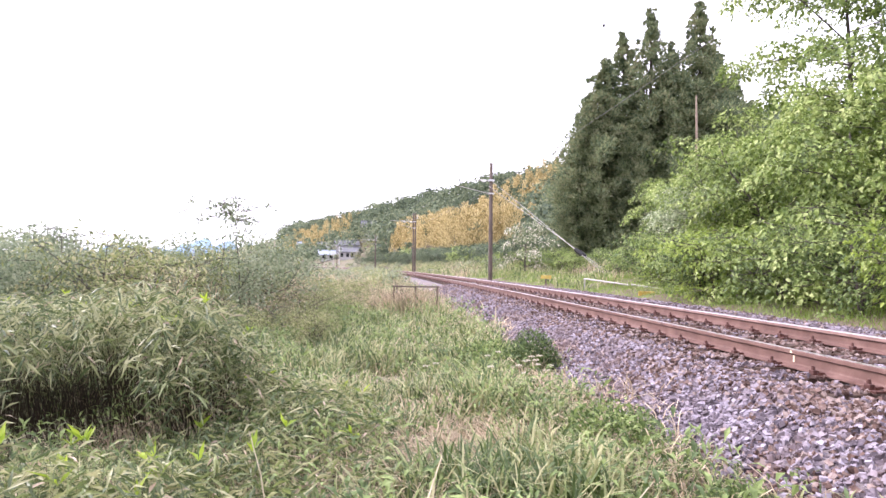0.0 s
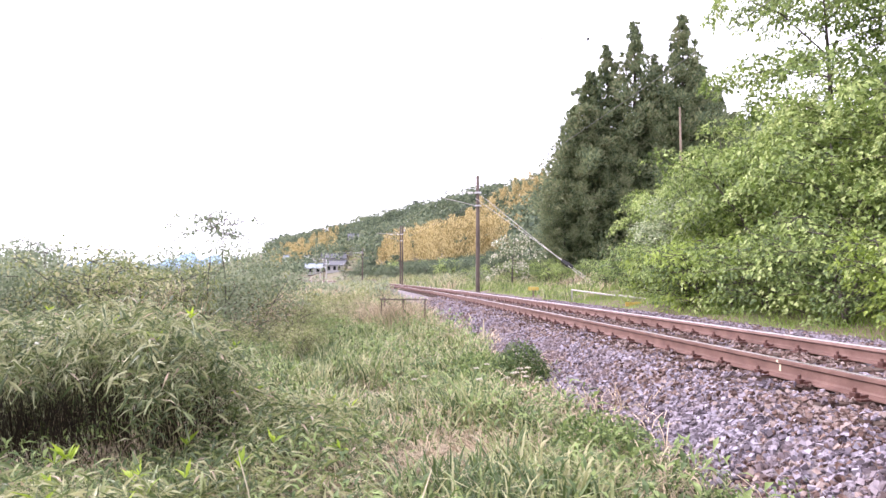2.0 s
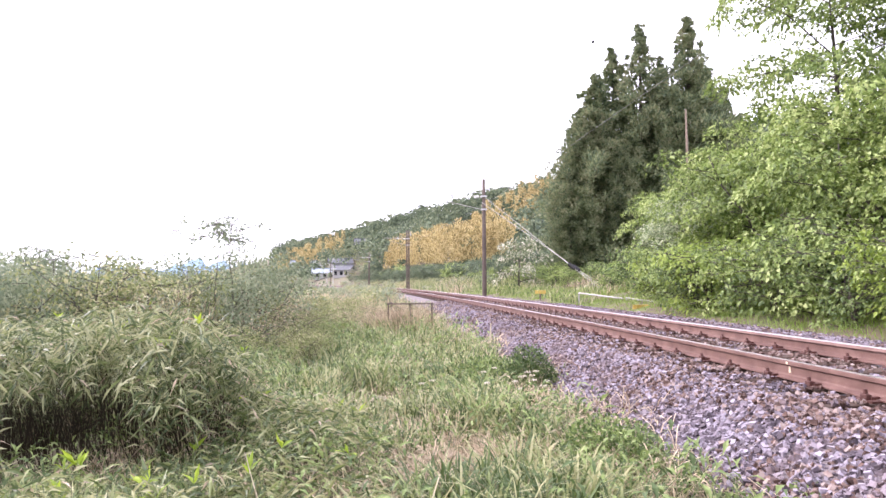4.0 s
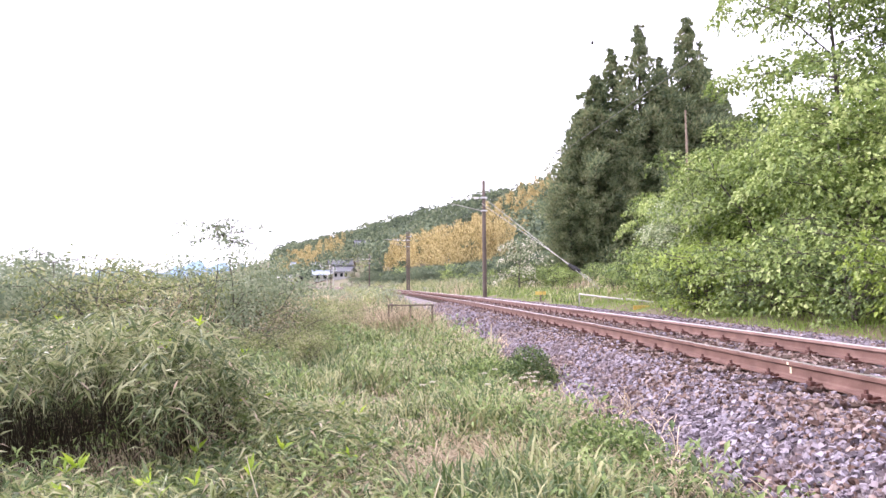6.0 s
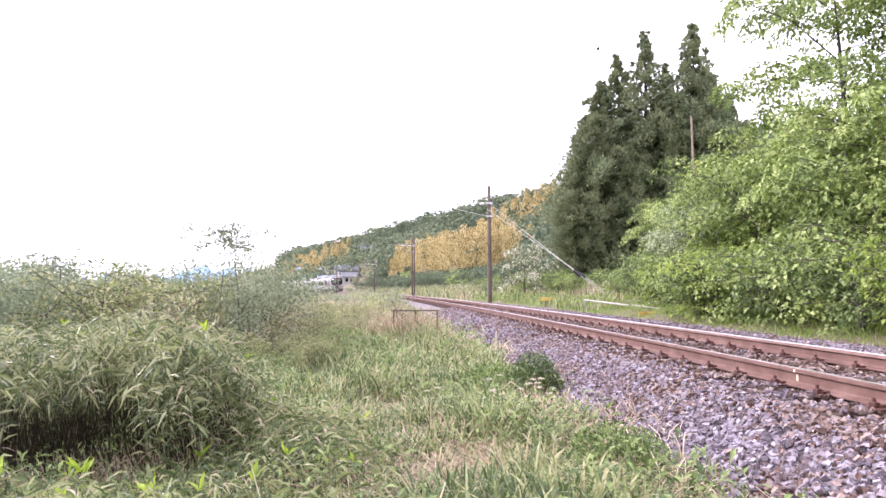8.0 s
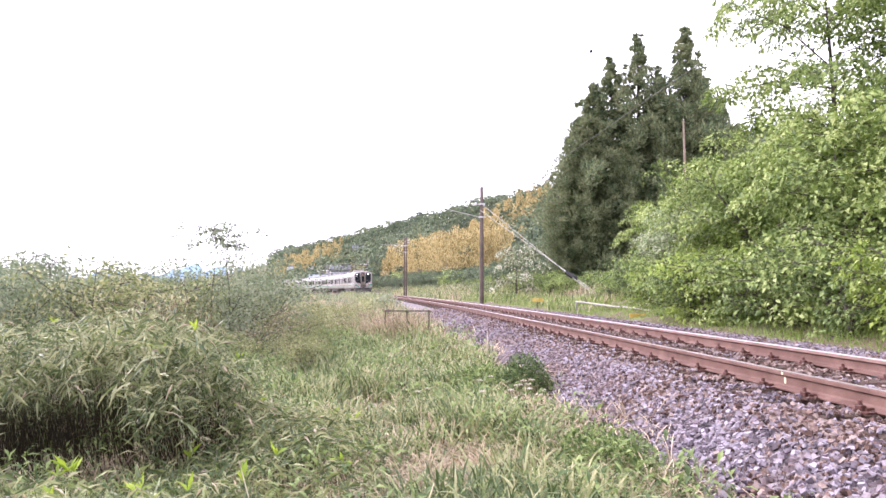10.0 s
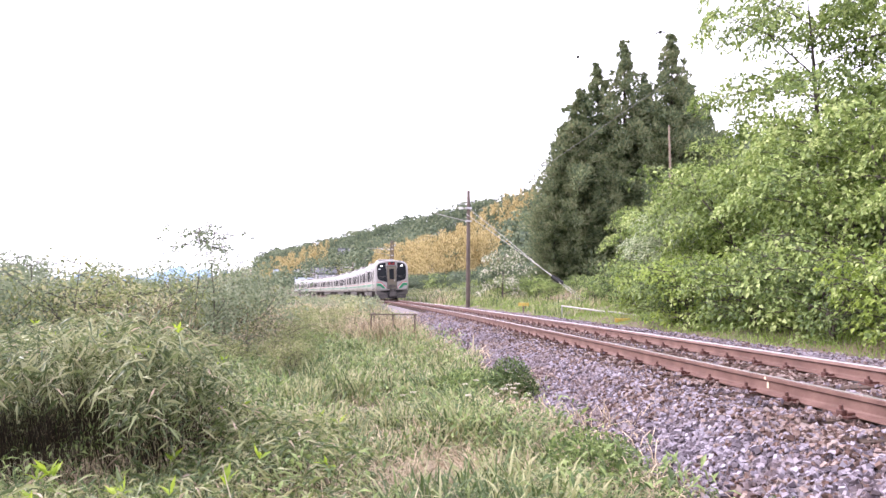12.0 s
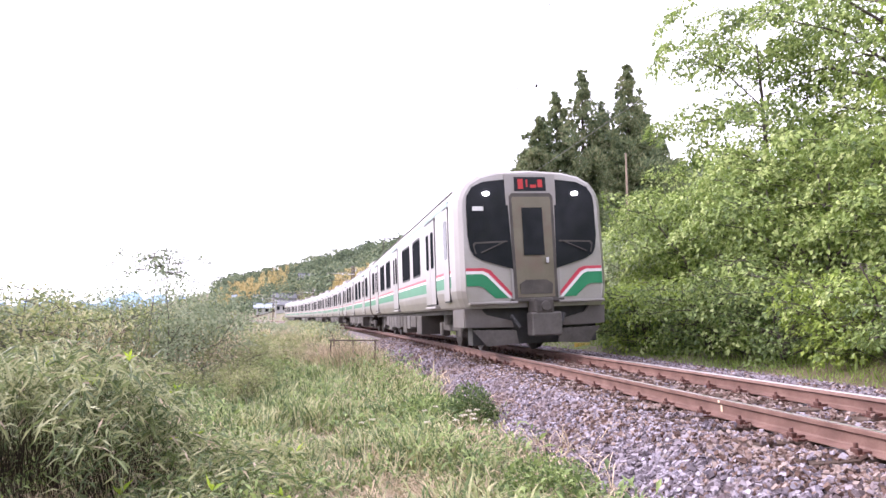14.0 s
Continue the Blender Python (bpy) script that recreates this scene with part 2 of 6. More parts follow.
def blade_arrays(P, H, W, lean, rng, curl=0.6):
    """Bent grass blades rooted at P: seven vertices, five triangles each."""
    n = len(P)
    a = rng.uniform(0, 6.2832, n)
    d = np.stack([np.cos(a), np.sin(a), np.zeros(n)], 1)
    s = np.stack([-np.sin(a), np.cos(a), np.zeros(n)], 1)
    H, W, lean = H[:, None], np.broadcast_to(W, n)[:, None], np.broadcast_to(lean, n)[:, None]
    rows = []
    for f in (0.0, 0.45, 0.8):
        c = P + np.array([0, 0, 1.0]) * H * (f - curl * lean * f * f * 0.5) + d * H * lean * (f * f * 0.9 + 0.15 * f)
        w = W * (1 - 0.35 * f) * 0.5
        rows += [c - s * w, c + s * w]
    f = 1.0
    rows.append(P + np.array([0, 0, 1.0]) * H * (f - curl * lean * 0.62) + d * H * lean * 1.1)
    V = np.stack(rows, 1).reshape(-1, 3)
    b = np.arange(n)[:, None] * 7
    F = np.concatenate([b + np.array(t) for t in ([0, 1, 3], [0, 3, 2], [2, 3, 5], [2, 5, 4], [4, 5, 6])], 1).reshape(-1, 3)
    return V, F


def join(*vf):
    V, F, o = [], [], 0
    for v, f in vf:
        V.append(v)
        F.append(f + o)
        o += len(v)
    return np.concatenate(V), np.concatenate(F)


# ---- the line: centre of the track by its length from the camera's side ----
STEP = 0.5
S0, S1 = -12.0, 520.0
_n = int((S1 - S0) / STEP) + 1
ARC = S0 + STEP * np.arange(_n)
CURV = 0.00122 + 0.0006 * (ARC > 85)
_i0 = int(-S0 / STEP)
HEAD = 0.0675 + np.cumsum(CURV) * STEP
HEAD = HEAD - HEAD[_i0] + 0.0675
CX = np.cumsum(-np.sin(HEAD)) * STEP
CX = CX - CX[_i0] + 3.77
CY = np.cumsum(np.cos(HEAD)) * STEP
CY = CY - CY[_i0]
CANT = 0.045


def line(s, off=0.0, z=0.0):
    """The point at length s and off to the right of the centre."""
    h = np.interp(s, ARC, HEAD)
    return np.array([np.interp(s, ARC, CX) + off * np.cos(h), np.interp(s, ARC, CY) + off * np.sin(h), z])


def heading(s):
    return float(np.interp(s, ARC, HEAD))


def offset(x, y):
    """Signed distance to the right of the centre of the track, for arrays."""
    x, y = np.asarray(x, float), np.asarray(y, float)
    s = np.clip(y, S0, S1).copy()
    for _ in range(6):
        h = np.interp(s, ARC, HEAD)
        s = s + (x - np.interp(s, ARC, CX)) * -np.sin(h) + (y - np.interp(s, ARC, CY)) * np.cos(h)
        s = np.clip(s, S0, S1)
    h = np.interp(s, ARC, HEAD)
    return (x - np.interp(s, ARC, CX)) * np.cos(h) + (y - np.interp(s, ARC, CY)) * np.sin(h)


# ---- ground: one sheet ----
RIDGE = np.array([(240, 190, 46), (110, 215, 40), (46, 262, 26), (-12, 340, 20.5), (-60, 400, 15.5), (-90, 432, 5), (-125, 455, 0)], float)


def hill(x, y):
    best = np.zeros(np.shape(x))
    for a, b in zip(RIDGE, RIDGE[1:]):
        d = b[:2] - a[:2]
        u = np.clip(((x - a[0]) * d[0] + (y - a[1]) * d[1]) / (d @ d), 0, 1)
        r = np.hypot(x - a[0] - u * d[0], y - a[1] - u * d[1])
        best = np.maximum(best, (a[2] + u * (b[2] - a[2])) * np.exp(-(r / 88.0) ** 2))
    return best


def ground_z(x, y):
    x, y = np.asarray(x, float), np.asarray(y, float)
    o = offset(x, y)
    z = np.interp(o, [-400, -60, -25, -12, -7, -4, -1.95, -1.2, 1.2, 1.9, 3.2, 5.0, 9.0, 16, 40, 300],
                  [-6, -4.0, -2.2, -1.3, -0.95, -0.78, -0.56, -0.36, -0.33, -0.32, -0.22, 0.1, 0.9, 1.6, 3.0, 3.0])
    w = np.clip((np.abs(o) - 2.0) / 2.0, 0, 1)
    z = z + w * 0.09 * (np.sin(x * 1.3 + 0.7 * y) * np.sin(0.9 * y - x * 0.4) + 0.6 * np.sin(2.9 * x + 1) * np.sin(2.3 * y))
    h = hill(x, y)
    return z + h * np.clip((o - 6) / 60, 0, 1)


def grid_axis(near, fine, far, step):
    a = list(np.arange(-near, near + 1e-6, fine))
    d, v = fine, near
    while v < far:
        d = min(d * 1.22, step)
        v += d
        a.append(v)
        a.insert(0, -v)
    return np.array(a)


def build_ground():
    gx, gy = grid_axis(12, 0.3, 4200, 400), grid_axis(12, 0.3, 4200, 400)
    gx = np.unique(np.concatenate([gx, np.linspace(-150, 180, 67)]))
    gy = np.unique(np.concatenate([gy, np.linspace(14, 480, 110)]))
    X, Y = np.meshgrid(gx, gy)
    Z = ground_z(X, Y)
    V = np.stack([X, Y, Z], -1).reshape(-1, 3)
    nx = len(gx)
    i, j = np.meshgrid(np.arange(nx - 1), np.arange(len(gy) - 1))
    b = (j * nx + i).ravel()
    F = np.stack([b, b + 1, b + nx + 1, b + nx], 1)
    tagged(put("ground", raw_mesh("ground", V, F, M_SOIL, smooth=True)), "brown soil and dead grass of the trackside", "ground", kind="structure")


def sweep(name, s_list, profile, mats, mat_of=None, closed=True):
    """A profile (offset, height) carried along the track."""
    k = len(profile)
    V = []
    for s in s_list:
        for o, z in profile:
            V.append(line(s, o, z))
    F, mi = [], []
    for i in range(len(s_list) - 1):
        for j in range(k if closed else k - 1):
            a, b = i * k + j, i * k + (j + 1) % k
            F.append((a, b, b + k, a + k))
            mi.append(mat_of[j] if mat_of else 0)
    return raw_mesh(name, V, F, mats, mi)


def ss(a, b):
    """Lengths along the track, closer together near by."""
    out, s = [], a
    while s < b:
        out.append(s)
        s += 0.5 if s < 30 else 1.0 if s < 80 else 3.0
    return out + [b]


def build_bed():
    c = CANT / 1.067
    prof = [(-2.05, -0.62), (-1.92, -0.54), (-1.45, -0.29), (-1.25, -0.235), (-1.0, -0.222), (-0.5, -0.2), (0.5, -0.17 + c * 0.5),
            (1.0, -0.16 + c), (1.35, -0.15 + c), (2.7, -0.17), (3.1, -0.26)]
    tagged(put("ballast_bed", sweep("ballast_bed", ss(-10, 500), prof, M_BED, closed=False)), "packed grey-brown ballast bed under the track", "ballast", kind="structure")


RAIL = [(-0.0635, -0.153), (-0.0635, -0.143), (-0.012, -0.128), (-0.0075, -0.115), (-0.0075, -0.052), (-0.0325, -0.040), (-0.0325, -0.014),
        (-0.025, -0.008), (0.025, -0.008), (0.0325, -0.014), (0.0325, -0.040), (0.0075, -0.052), (0.0075, -0.115), (0.012, -0.128), (0.0635, -0.143), (0.0635, -0.153)]


def build_rails():
    for side in (-1, 1):
        z = 0.0 if side < 0 else CANT
        prof = [(side * 0.566 + a, b + z) for a, b in RAIL]
        if side > 0:
            # the gauge face of the outer rail is worn to a slope
            for i, (a, b) in ((5, (-0.036, -0.042)), (6, (-0.024, -0.014)), (7, (-0.014, -0.008))):
                prof[i] = (side * 0.566 + a, b + z)
        shine = [0] * len(prof)
        shine[7] = 1
        if side > 0:
            shine[6] = 1
        ob = put("rail", sweep("rail", ss(-10, 500), prof, [M_RAIL, M_SHINE], shine))
        tagged(ob, "rust-brown steel rail with a worn bright inner head" if side > 0 else "rust-brown steel rail with a dull top", "rail", "rails of the line", kind="structure")


def build_sleepers():
    rng = np.random.default_rng(4)
    bm = bmesh.new()
    box(bm, 0, 0, -0.075, 2.1, 0.21, 0.15, bevel=0.008)
    first = part("sleeper", bm, M_SLEEPER)
    tagged(first, "weathered grey wooden sleeper bedded in the ballast", "sleeper", "sleepers under the rails")
    # base plate with spike and spring clip
    bm = bmesh.new()
    box(bm, 0, 0, 0.006, 0.075, 0.15, 0.012)
    box(bm, -0.012, 0, 0.028, 0.035, 0.05, 0.035, bevel=0.006)
    rod(bm, (-0.012, 0, 0.03), (-0.012, 0, 0.072), 0.014, 0.011, 6)
    box(bm, 0.02, 0.03, 0.02, 0.05, 0.018, 0.02)
    box(bm, 0.02, -0.03, 0.02, 0.05, 0.018, 0.02)
    bmesh.ops.scale(bm, vec=(1.1, 1.3, 1.1), verts=bm.verts)
    clip = bpy.data.meshes.new("rail_clip")
    bm.to_mesh(clip)
    bm.free()
    clip.materials.append(M_CLIP)
    for x, flip in ((-0.566 - 0.095, 0), (-0.566 + 0.095, 180), (0.566 - 0.095, 0), (0.566 + 0.095, 180)):
        put("rail_clip", clip, first, pose(x, 0, 0.0, 0, 0, flip))
    c = math.degrees(math.atan2(CANT, 1.13))
    for i in range(190):
        s = -3.0 + 0.5927 * i
        x, y, z = line(s, 0, -0.156 + CANT / 2)
        m = pose(x, y, z, 0, -c, math.degrees(heading(s)) + rng.normal() * 0.6)
        if i == 0:
            first.matrix_basis = m
        else:
            copy_thing(first, m)


build_ground()
build_bed()
build_rails()
build_sleepers()


# ---- poles and wires ----
def build_pole(s, off, top, double=False, bracket=True):
    x, y, _ = line(s, off)
    z = float(ground_z(x, y))
    root = tagged(new("overhead_line_pole"), "slim brown weathered pole of the overhead line" if not double else "paired dark poles of the overhead line", "pole", "overhead line poles")
    root.matrix_basis = pose(x, y, z - 0.3, 0, 0, math.degrees(heading(s)))
    h = top - z + 0.3
    for dx in ((-0.12, 0.12) if double else (0,)):
        bm = bmesh.new()
        tube(bm, [(dx, 0, 0), (dx, 0, h * 0.5), (dx, 0, h)], [0.135, 0.12, 0.095] if not double else [0.1, 0.09, 0.08], 12)
        part("pole_shaft", bm, M_WOOD_POLE, root, smooth=True)
    if bracket:
        w = h - 1.05
        bm = bmesh.new()
        rod(bm, (-0.1, 0, w), (-off - 0.4, 0, w + 0.12), 0.024)
        part("bracket_arm", bm, M_CONCRETE, root)
        bm = bmesh.new()
        rod(bm, (-0.1, 0, w - 0.75), (-off + 0.6, 0, w - 0.3), 0.022)
        part("steady_arm", bm, M_CONCRETE, root)
        bm = bmesh.new()
        rod(bm, (-0.1, 0, w + 0.3), (-1.9, 0, w + 0.08), 0.012, seg=6)
        part("stay", bm, M_GALV, root)
        for a in (-0.32, -1.1):
            bm = bmesh.new()
            for k in range(4):
                rod(bm, (a - k * 0.07, 0, w + 0.005), (a - k * 0.07 - 0.03, 0, w + 0.005), 0.085, 0.06, 10)
            part("insulator", bm, M_WHITE, root, "white ribbed porcelain")
        bm = bmesh.new()
        box(bm, 0, -0.02, w + 0.02, 0.36, 0.34, 0.1, bevel=0.01)
        part("pole_band", bm, M_GALV, root)
        bm = bmesh.new()
        box(bm, 0, -0.02, w - 0.75, 0.34, 0.32, 0.08, bevel=0.01)
        part("pole_band", bm, M_GALV, root)
        bm = bmesh.new()
        box(bm, 0.35, 0, h - 0.45, 0.06, 0.06, 0.5)
        rod(bm, (0, 0, h - 0.6), (0.35, 0, h - 0.6), 0.03)
        part("feeder_bracket", bm, M_GALV, root)
    return root


def wire(name, pts, r, label, sag=0.0, group="", mat=None):
    bm = bmesh.new()
    out = []
    for a, b in zip(pts, pts[1:]):
        a, b = Vector(a), Vector(b)
        for i in range(12):
            u = i / 12
            out.append(a.lerp(b, u) - Vector((0, 0, sag * 4 * u * (1 - u))))
    out.append(Vector(pts[-1]))
    tube(bm, out, [r] * len(out), 5)
    return tagged(part(name, bm, mat or M_WIRE), label, "wire", group)


M_WHITE = material("white_porcelain", [(0.72, 0.72, 0.7), (0.82, 0.82, 0.8)], scale=5, rough=0.3, bump=0)
POLES = [(-11.5, 6.7), (40.3, 6.72), (83, 6.95), (133, 6.5), (178, 6.5)]
for n, (s, top) in enumerate(POLES):
    build_pole(s, (3.4, 2.72, 2.6, 3.8, 3.2)[n], top, double=(n == 2))
WS = [-11.5, 40.3, 83, 133, 178]
wire("messenger_wire", [line(s, -0.1, 6.05) for s in WS], 0.005, "thin grey messenger wire above the track", 0.5, "overhead wires")
wire("contact_wire", [line(s, 0.15, 5.15) for s in WS], 0.005, "thin grey contact wire above the track", 0.03, "overhead wires")
wire("feeder_wire", [line(s, 3.35, 5.6) for s in WS], 0.006, "thin grey feeder wire along the poles", 0.1, "overhead wires")


def build_stay(s, off):
    """Two guy wires from the pole to the ground, with insulators near their lower end."""
    a = Vector(line(s, off, 5.7))
    foot = Vector((7.75, 30.6, 0.0))
    root = tagged(new("guy_wire_pair"), "two pale guy wires with black insulators staying the pole", "guy wire")
    for k, (dz, dx) in enumerate(((0.0, 0.0), (-0.35, -0.12))):
        p = a + Vector((dx, 0, dz))
        q = foot + Vector((0.3 * k - 0.15, 0, 0))
        bm = bmesh.new()
        rod(bm, p, q, 0.016, seg=6)
        part("guy_wire", bm, M_CONCRETE, root)
        u = p.lerp(q, 0.74)
        bm = bmesh.new()
        for g in range(5):
            rod(bm, u.lerp(q, 0.034 * g), u.lerp(q, 0.034 * g + 0.026), 0.105, 0.06, 10)
        part("guy_insulator", bm, M_DARK, root, "black ribbed insulator")
    bm = bmesh.new()
    box(bm, foot.x, foot.y, foot.z - 0.1, 0.3, 0.3, 0.5, bevel=0.03)
    part("anchor_block", bm, M_CONCRETE, root)


build_stay(40.3, 2.72)


# ---- trees, woods and shrubs ----
def limb_tree(name, seed, height, spread, leaf, count, mat, label, category, trunk_r=0.12, base=0.25, crowd=0.55, droop=0.25, flat=0.4, trunk_label="", limbs=14, stems=1, wide=0.62):
    """A tapered trunk with limbs and a crown of single leaves in clumps along the twigs. Returns (trunk mesh, crown mesh)."""
    rng = np.random.default_rng(seed)
    bm = bmesh.new()
    clumps, sizes = [], []
    for st in range(stems):
        lean = rng.normal(size=2) * 0.12 * height / 6 + (rng.normal(size=2) * spread * 0.4 if stems > 1 else 0)
        top = np.array([lean[0] * 2, lean[1] * 2, height * (1 if st == 0 else rng.uniform(0.6, 0.95))])
        mid = np.array([lean[0] * 0.7, lean[1] * 0.7, top[2] * 0.5])
        root = np.array([*(rng.normal(size=2) * 0.15 * (stems > 1)), -0.2])
        pts = [root, mid * 0.5 + root * 0.5 + rng.normal(size=3) * 0.05, mid, (mid + top) / 2 + rng.normal(size=3) * 0.1, top * 0.97]
        tube(bm, pts, [trunk_r, trunk_r * 0.8, trunk_r * 0.6, trunk_r * 0.35, trunk_r * 0.1], 8)
        P = np.array(pts)
        for k in range(limbs):
            u = base + (1 - base) * (k + rng.uniform(0, 0.9)) / limbs
            o = np.array([np.interp(u, [0, 0.25, 0.5, 0.75, 1], P[:, j]) for j in range(3)])
            a = k * 2.4 + rng.uniform(-0.5, 0.5)
            reach = spread * (0.45 + 0.75 * math.sin(math.pi * min(1, (u - base) / (1 - base) * 0.8 + 0.15))) * rng.uniform(0.65, 1.1)
            tip = o + np.array([math.cos(a) * reach, math.sin(a) * reach, reach * rng.uniform(0.1, 0.55)])
            m1 = (o + tip) / 2 + np.array([0, 0, 0.12 * reach])
            tube(bm, [o, m1, tip], [trunk_r * 0.45 * (1.1 - u), trunk_r * 0.3 * (1.1 - u) + 0.004, 0.005], 5)
            for v in (0.5, 0.78, 1.05):
                c = o + (tip - o) * v + np.array([0, 0, 0.12 * reach * math.sin(math.pi * min(v, 1))]) + rng.normal(size=3) * spread * 0.12
                clumps.append(c)
                sizes.append(spread * rng.uniform(0.14, 0.29) * crowd / 0.55)
    C, S = np.array(clumps), np.array(sizes)
    w = S ** 2
    idx = rng.choice(len(C), count, p=w / w.sum())
    d = unit(rng.normal(size=(count, 3)) + np.array([0, 0, 0.35]))
    rad = S[idx] * (0.55 + 0.5 * rng.uniform(0, 1, count) ** 0.6)
    pos = C[idx] + d * rad[:, None] * np.array([1.2, 1.2, 0.72])
    D = np.cross(d, rng.normal(size=(count, 3))) + d * 0.35 + np.array([0, 0, -droop])
    V, F = leaf_arrays(pos, D, leaf * rng.uniform(0.6, 1.25, count), leaf * wide * rng.uniform(0.7, 1.2, count), rng, facing=d + np.array([0, 0, flat]))
    crown = raw_mesh(name + "_crown", V, F, mat)
    trunk = bpy.data.meshes.new(name + "_trunk")
    bm.to_mesh(trunk)
    bm.free()
    trunk.materials.append(M_BARK)
    trunk.polygons.foreach_set("use_smooth", np.ones(len(trunk.polygons), bool))
    return name, trunk, crown, label, category


def spray_tree(name, seed, height, spread, leaf, count, mat, label, category, trunk_r=0.12, base=0.25, limbs=12, stems=1, spray=0.5, wide=0.62, rise=0.3, twigs=3, fine=True):
    """A tapered trunk with limbs and side twigs that end in flat, drooping tiers of leaves, with gaps between the tiers."""
    rng = np.random.default_rng(seed)
    bm = bmesh.new()
    C, R, A = [], [], []
    for st in range(stems):
        lean = rng.normal(size=2) * 0.02 * height + (rng.normal(size=2) * spread * 0.28 if stems > 1 else 0)
        hgt = height * (1 if st == 0 else rng.uniform(0.7, 0.97))
        P = np.array([(0.08 * (st > 0), 0, -0.25), (*(lean * 0.25), hgt * 0.25), (*(lean * 0.7 + rng.normal(size=2) * 0.02 * hgt), hgt * 0.5),
                      (*(lean * 1.2 + rng.normal(size=2) * 0.03 * hgt), hgt * 0.75), (*(lean * 1.5), hgt * 0.96)])
        tube(bm, [tuple(p) for p in P], [trunk_r, trunk_r * 0.82, trunk_r * 0.6, trunk_r * 0.36, 0.012], 8)
        for k in range(limbs):
            u = base + (1 - base) * (k + rng.uniform(0, 0.9)) / limbs
            o = np.array([np.interp(u, [0, 0.25, 0.5, 0.75, 1], P[:, j]) for j in range(3)])
            a = k * 2.4 + st * 1.3 + rng.uniform(-0.5, 0.5)
            reach = spread * (0.35 + 0.72 * math.sin(math.pi * min(1, (u - base) / (1 - base) * 0.72 + 0.2))) * rng.uniform(0.6, 1.12)
            out = np.array([math.cos(a), math.sin(a), 0])
            tip = o + out * reach + np.array([0, 0, reach * rng.uniform(0.2, 1.6) * rise])
            m1 = o * 0.5 + tip * 0.5 + np.array([0, 0, 0.10 * reach])
            tube(bm, [tuple(o), tuple(m1), tuple(tip)], [trunk_r * 0.42 * (1.15 - u), trunk_r * 0.26 * (1.15 - u) + 0.004, 0.005], 5)
            side = np.array([-out[1], out[0], 0])
            spots = [tip]
            for v in np.linspace(0.38, 0.9, twigs):
                for f in (-1, 1):
                    b = (o + (tip - o) * v) + np.array([0, 0, 0.10 * reach * math.sin(math.pi * v)])
                    e = b + side * f * spray * rng.uniform(0.5, 1.4) + out * spray * rng.uniform(0, 0.7) + np.array([0, 0, spray * rng.uniform(-0.25, 0.5)])
                    if fine:
                        tube(bm, [tuple(b), tuple(e)], [0.008, 0.004], 3)
                    spots.append(e)
            for e in spots:
                C.append(e)
                R.append(spray * rng.uniform(0.55, 1.25))
                A.append(out)
    C, R, A = np.array(C), np.array(R), np.array(A)
    idx = rng.choice(len(C), count, p=R ** 1.6 / (R ** 1.6).sum())
    N = unit(np.array([0, 0, 1.0]) + A[idx] * 0.55 + rng.normal(size=(len(C), 3))[idx] * 0.22)
    E1 = unit(np.cross(N, rng.normal(size=(count, 3))))
    r = np.sqrt(rng.uniform(0, 1, count))
    rad = R[idx]
    pos = C[idx] + E1 * (rad * r)[:, None] - np.array([0, 0, 0.42]) * (rad * r * r)[:, None] + N * (rng.normal(size=count) * 0.11 * rad)[:, None]
    D = E1 + rng.normal(size=(count, 3)) * 0.45 + np.array([0, 0, -0.3])
    L = leaf * rng.uniform(0.6, 1.25, count)
    build = leaf_arrays if fine else card_arrays
    V, F = build(pos, D, L, L * wide * rng.uniform(0.8, 1.2, count), rng, facing=N * 1.2)
    crown = raw_mesh(name + "_crown", V, F, mat)
    trunk = bpy.data.meshes.new(name + "_trunk")
    bm.to_mesh(trunk)
    bm.free()
    trunk.materials.append(M_BARK)
    trunk.polygons.foreach_set("use_smooth", np.ones(len(trunk.polygons), bool))
    return name, trunk, crown, label, category


def plant(kind, x, y, turn=0.0, size=1.0, z=None, group="", label=""):
    name, trunk, crown, lab, cat = kind
    root = tagged(new(name), label or lab, cat, group)
    zz = float(ground_z(x, y)) if z is None else z
    root.matrix_basis = pose(x, y, zz, 0, 0, turn) @ Matrix.Diagonal((size, size, size, 1))
    put("trunk", trunk, root)
    put("crown", crown, root)
    return root


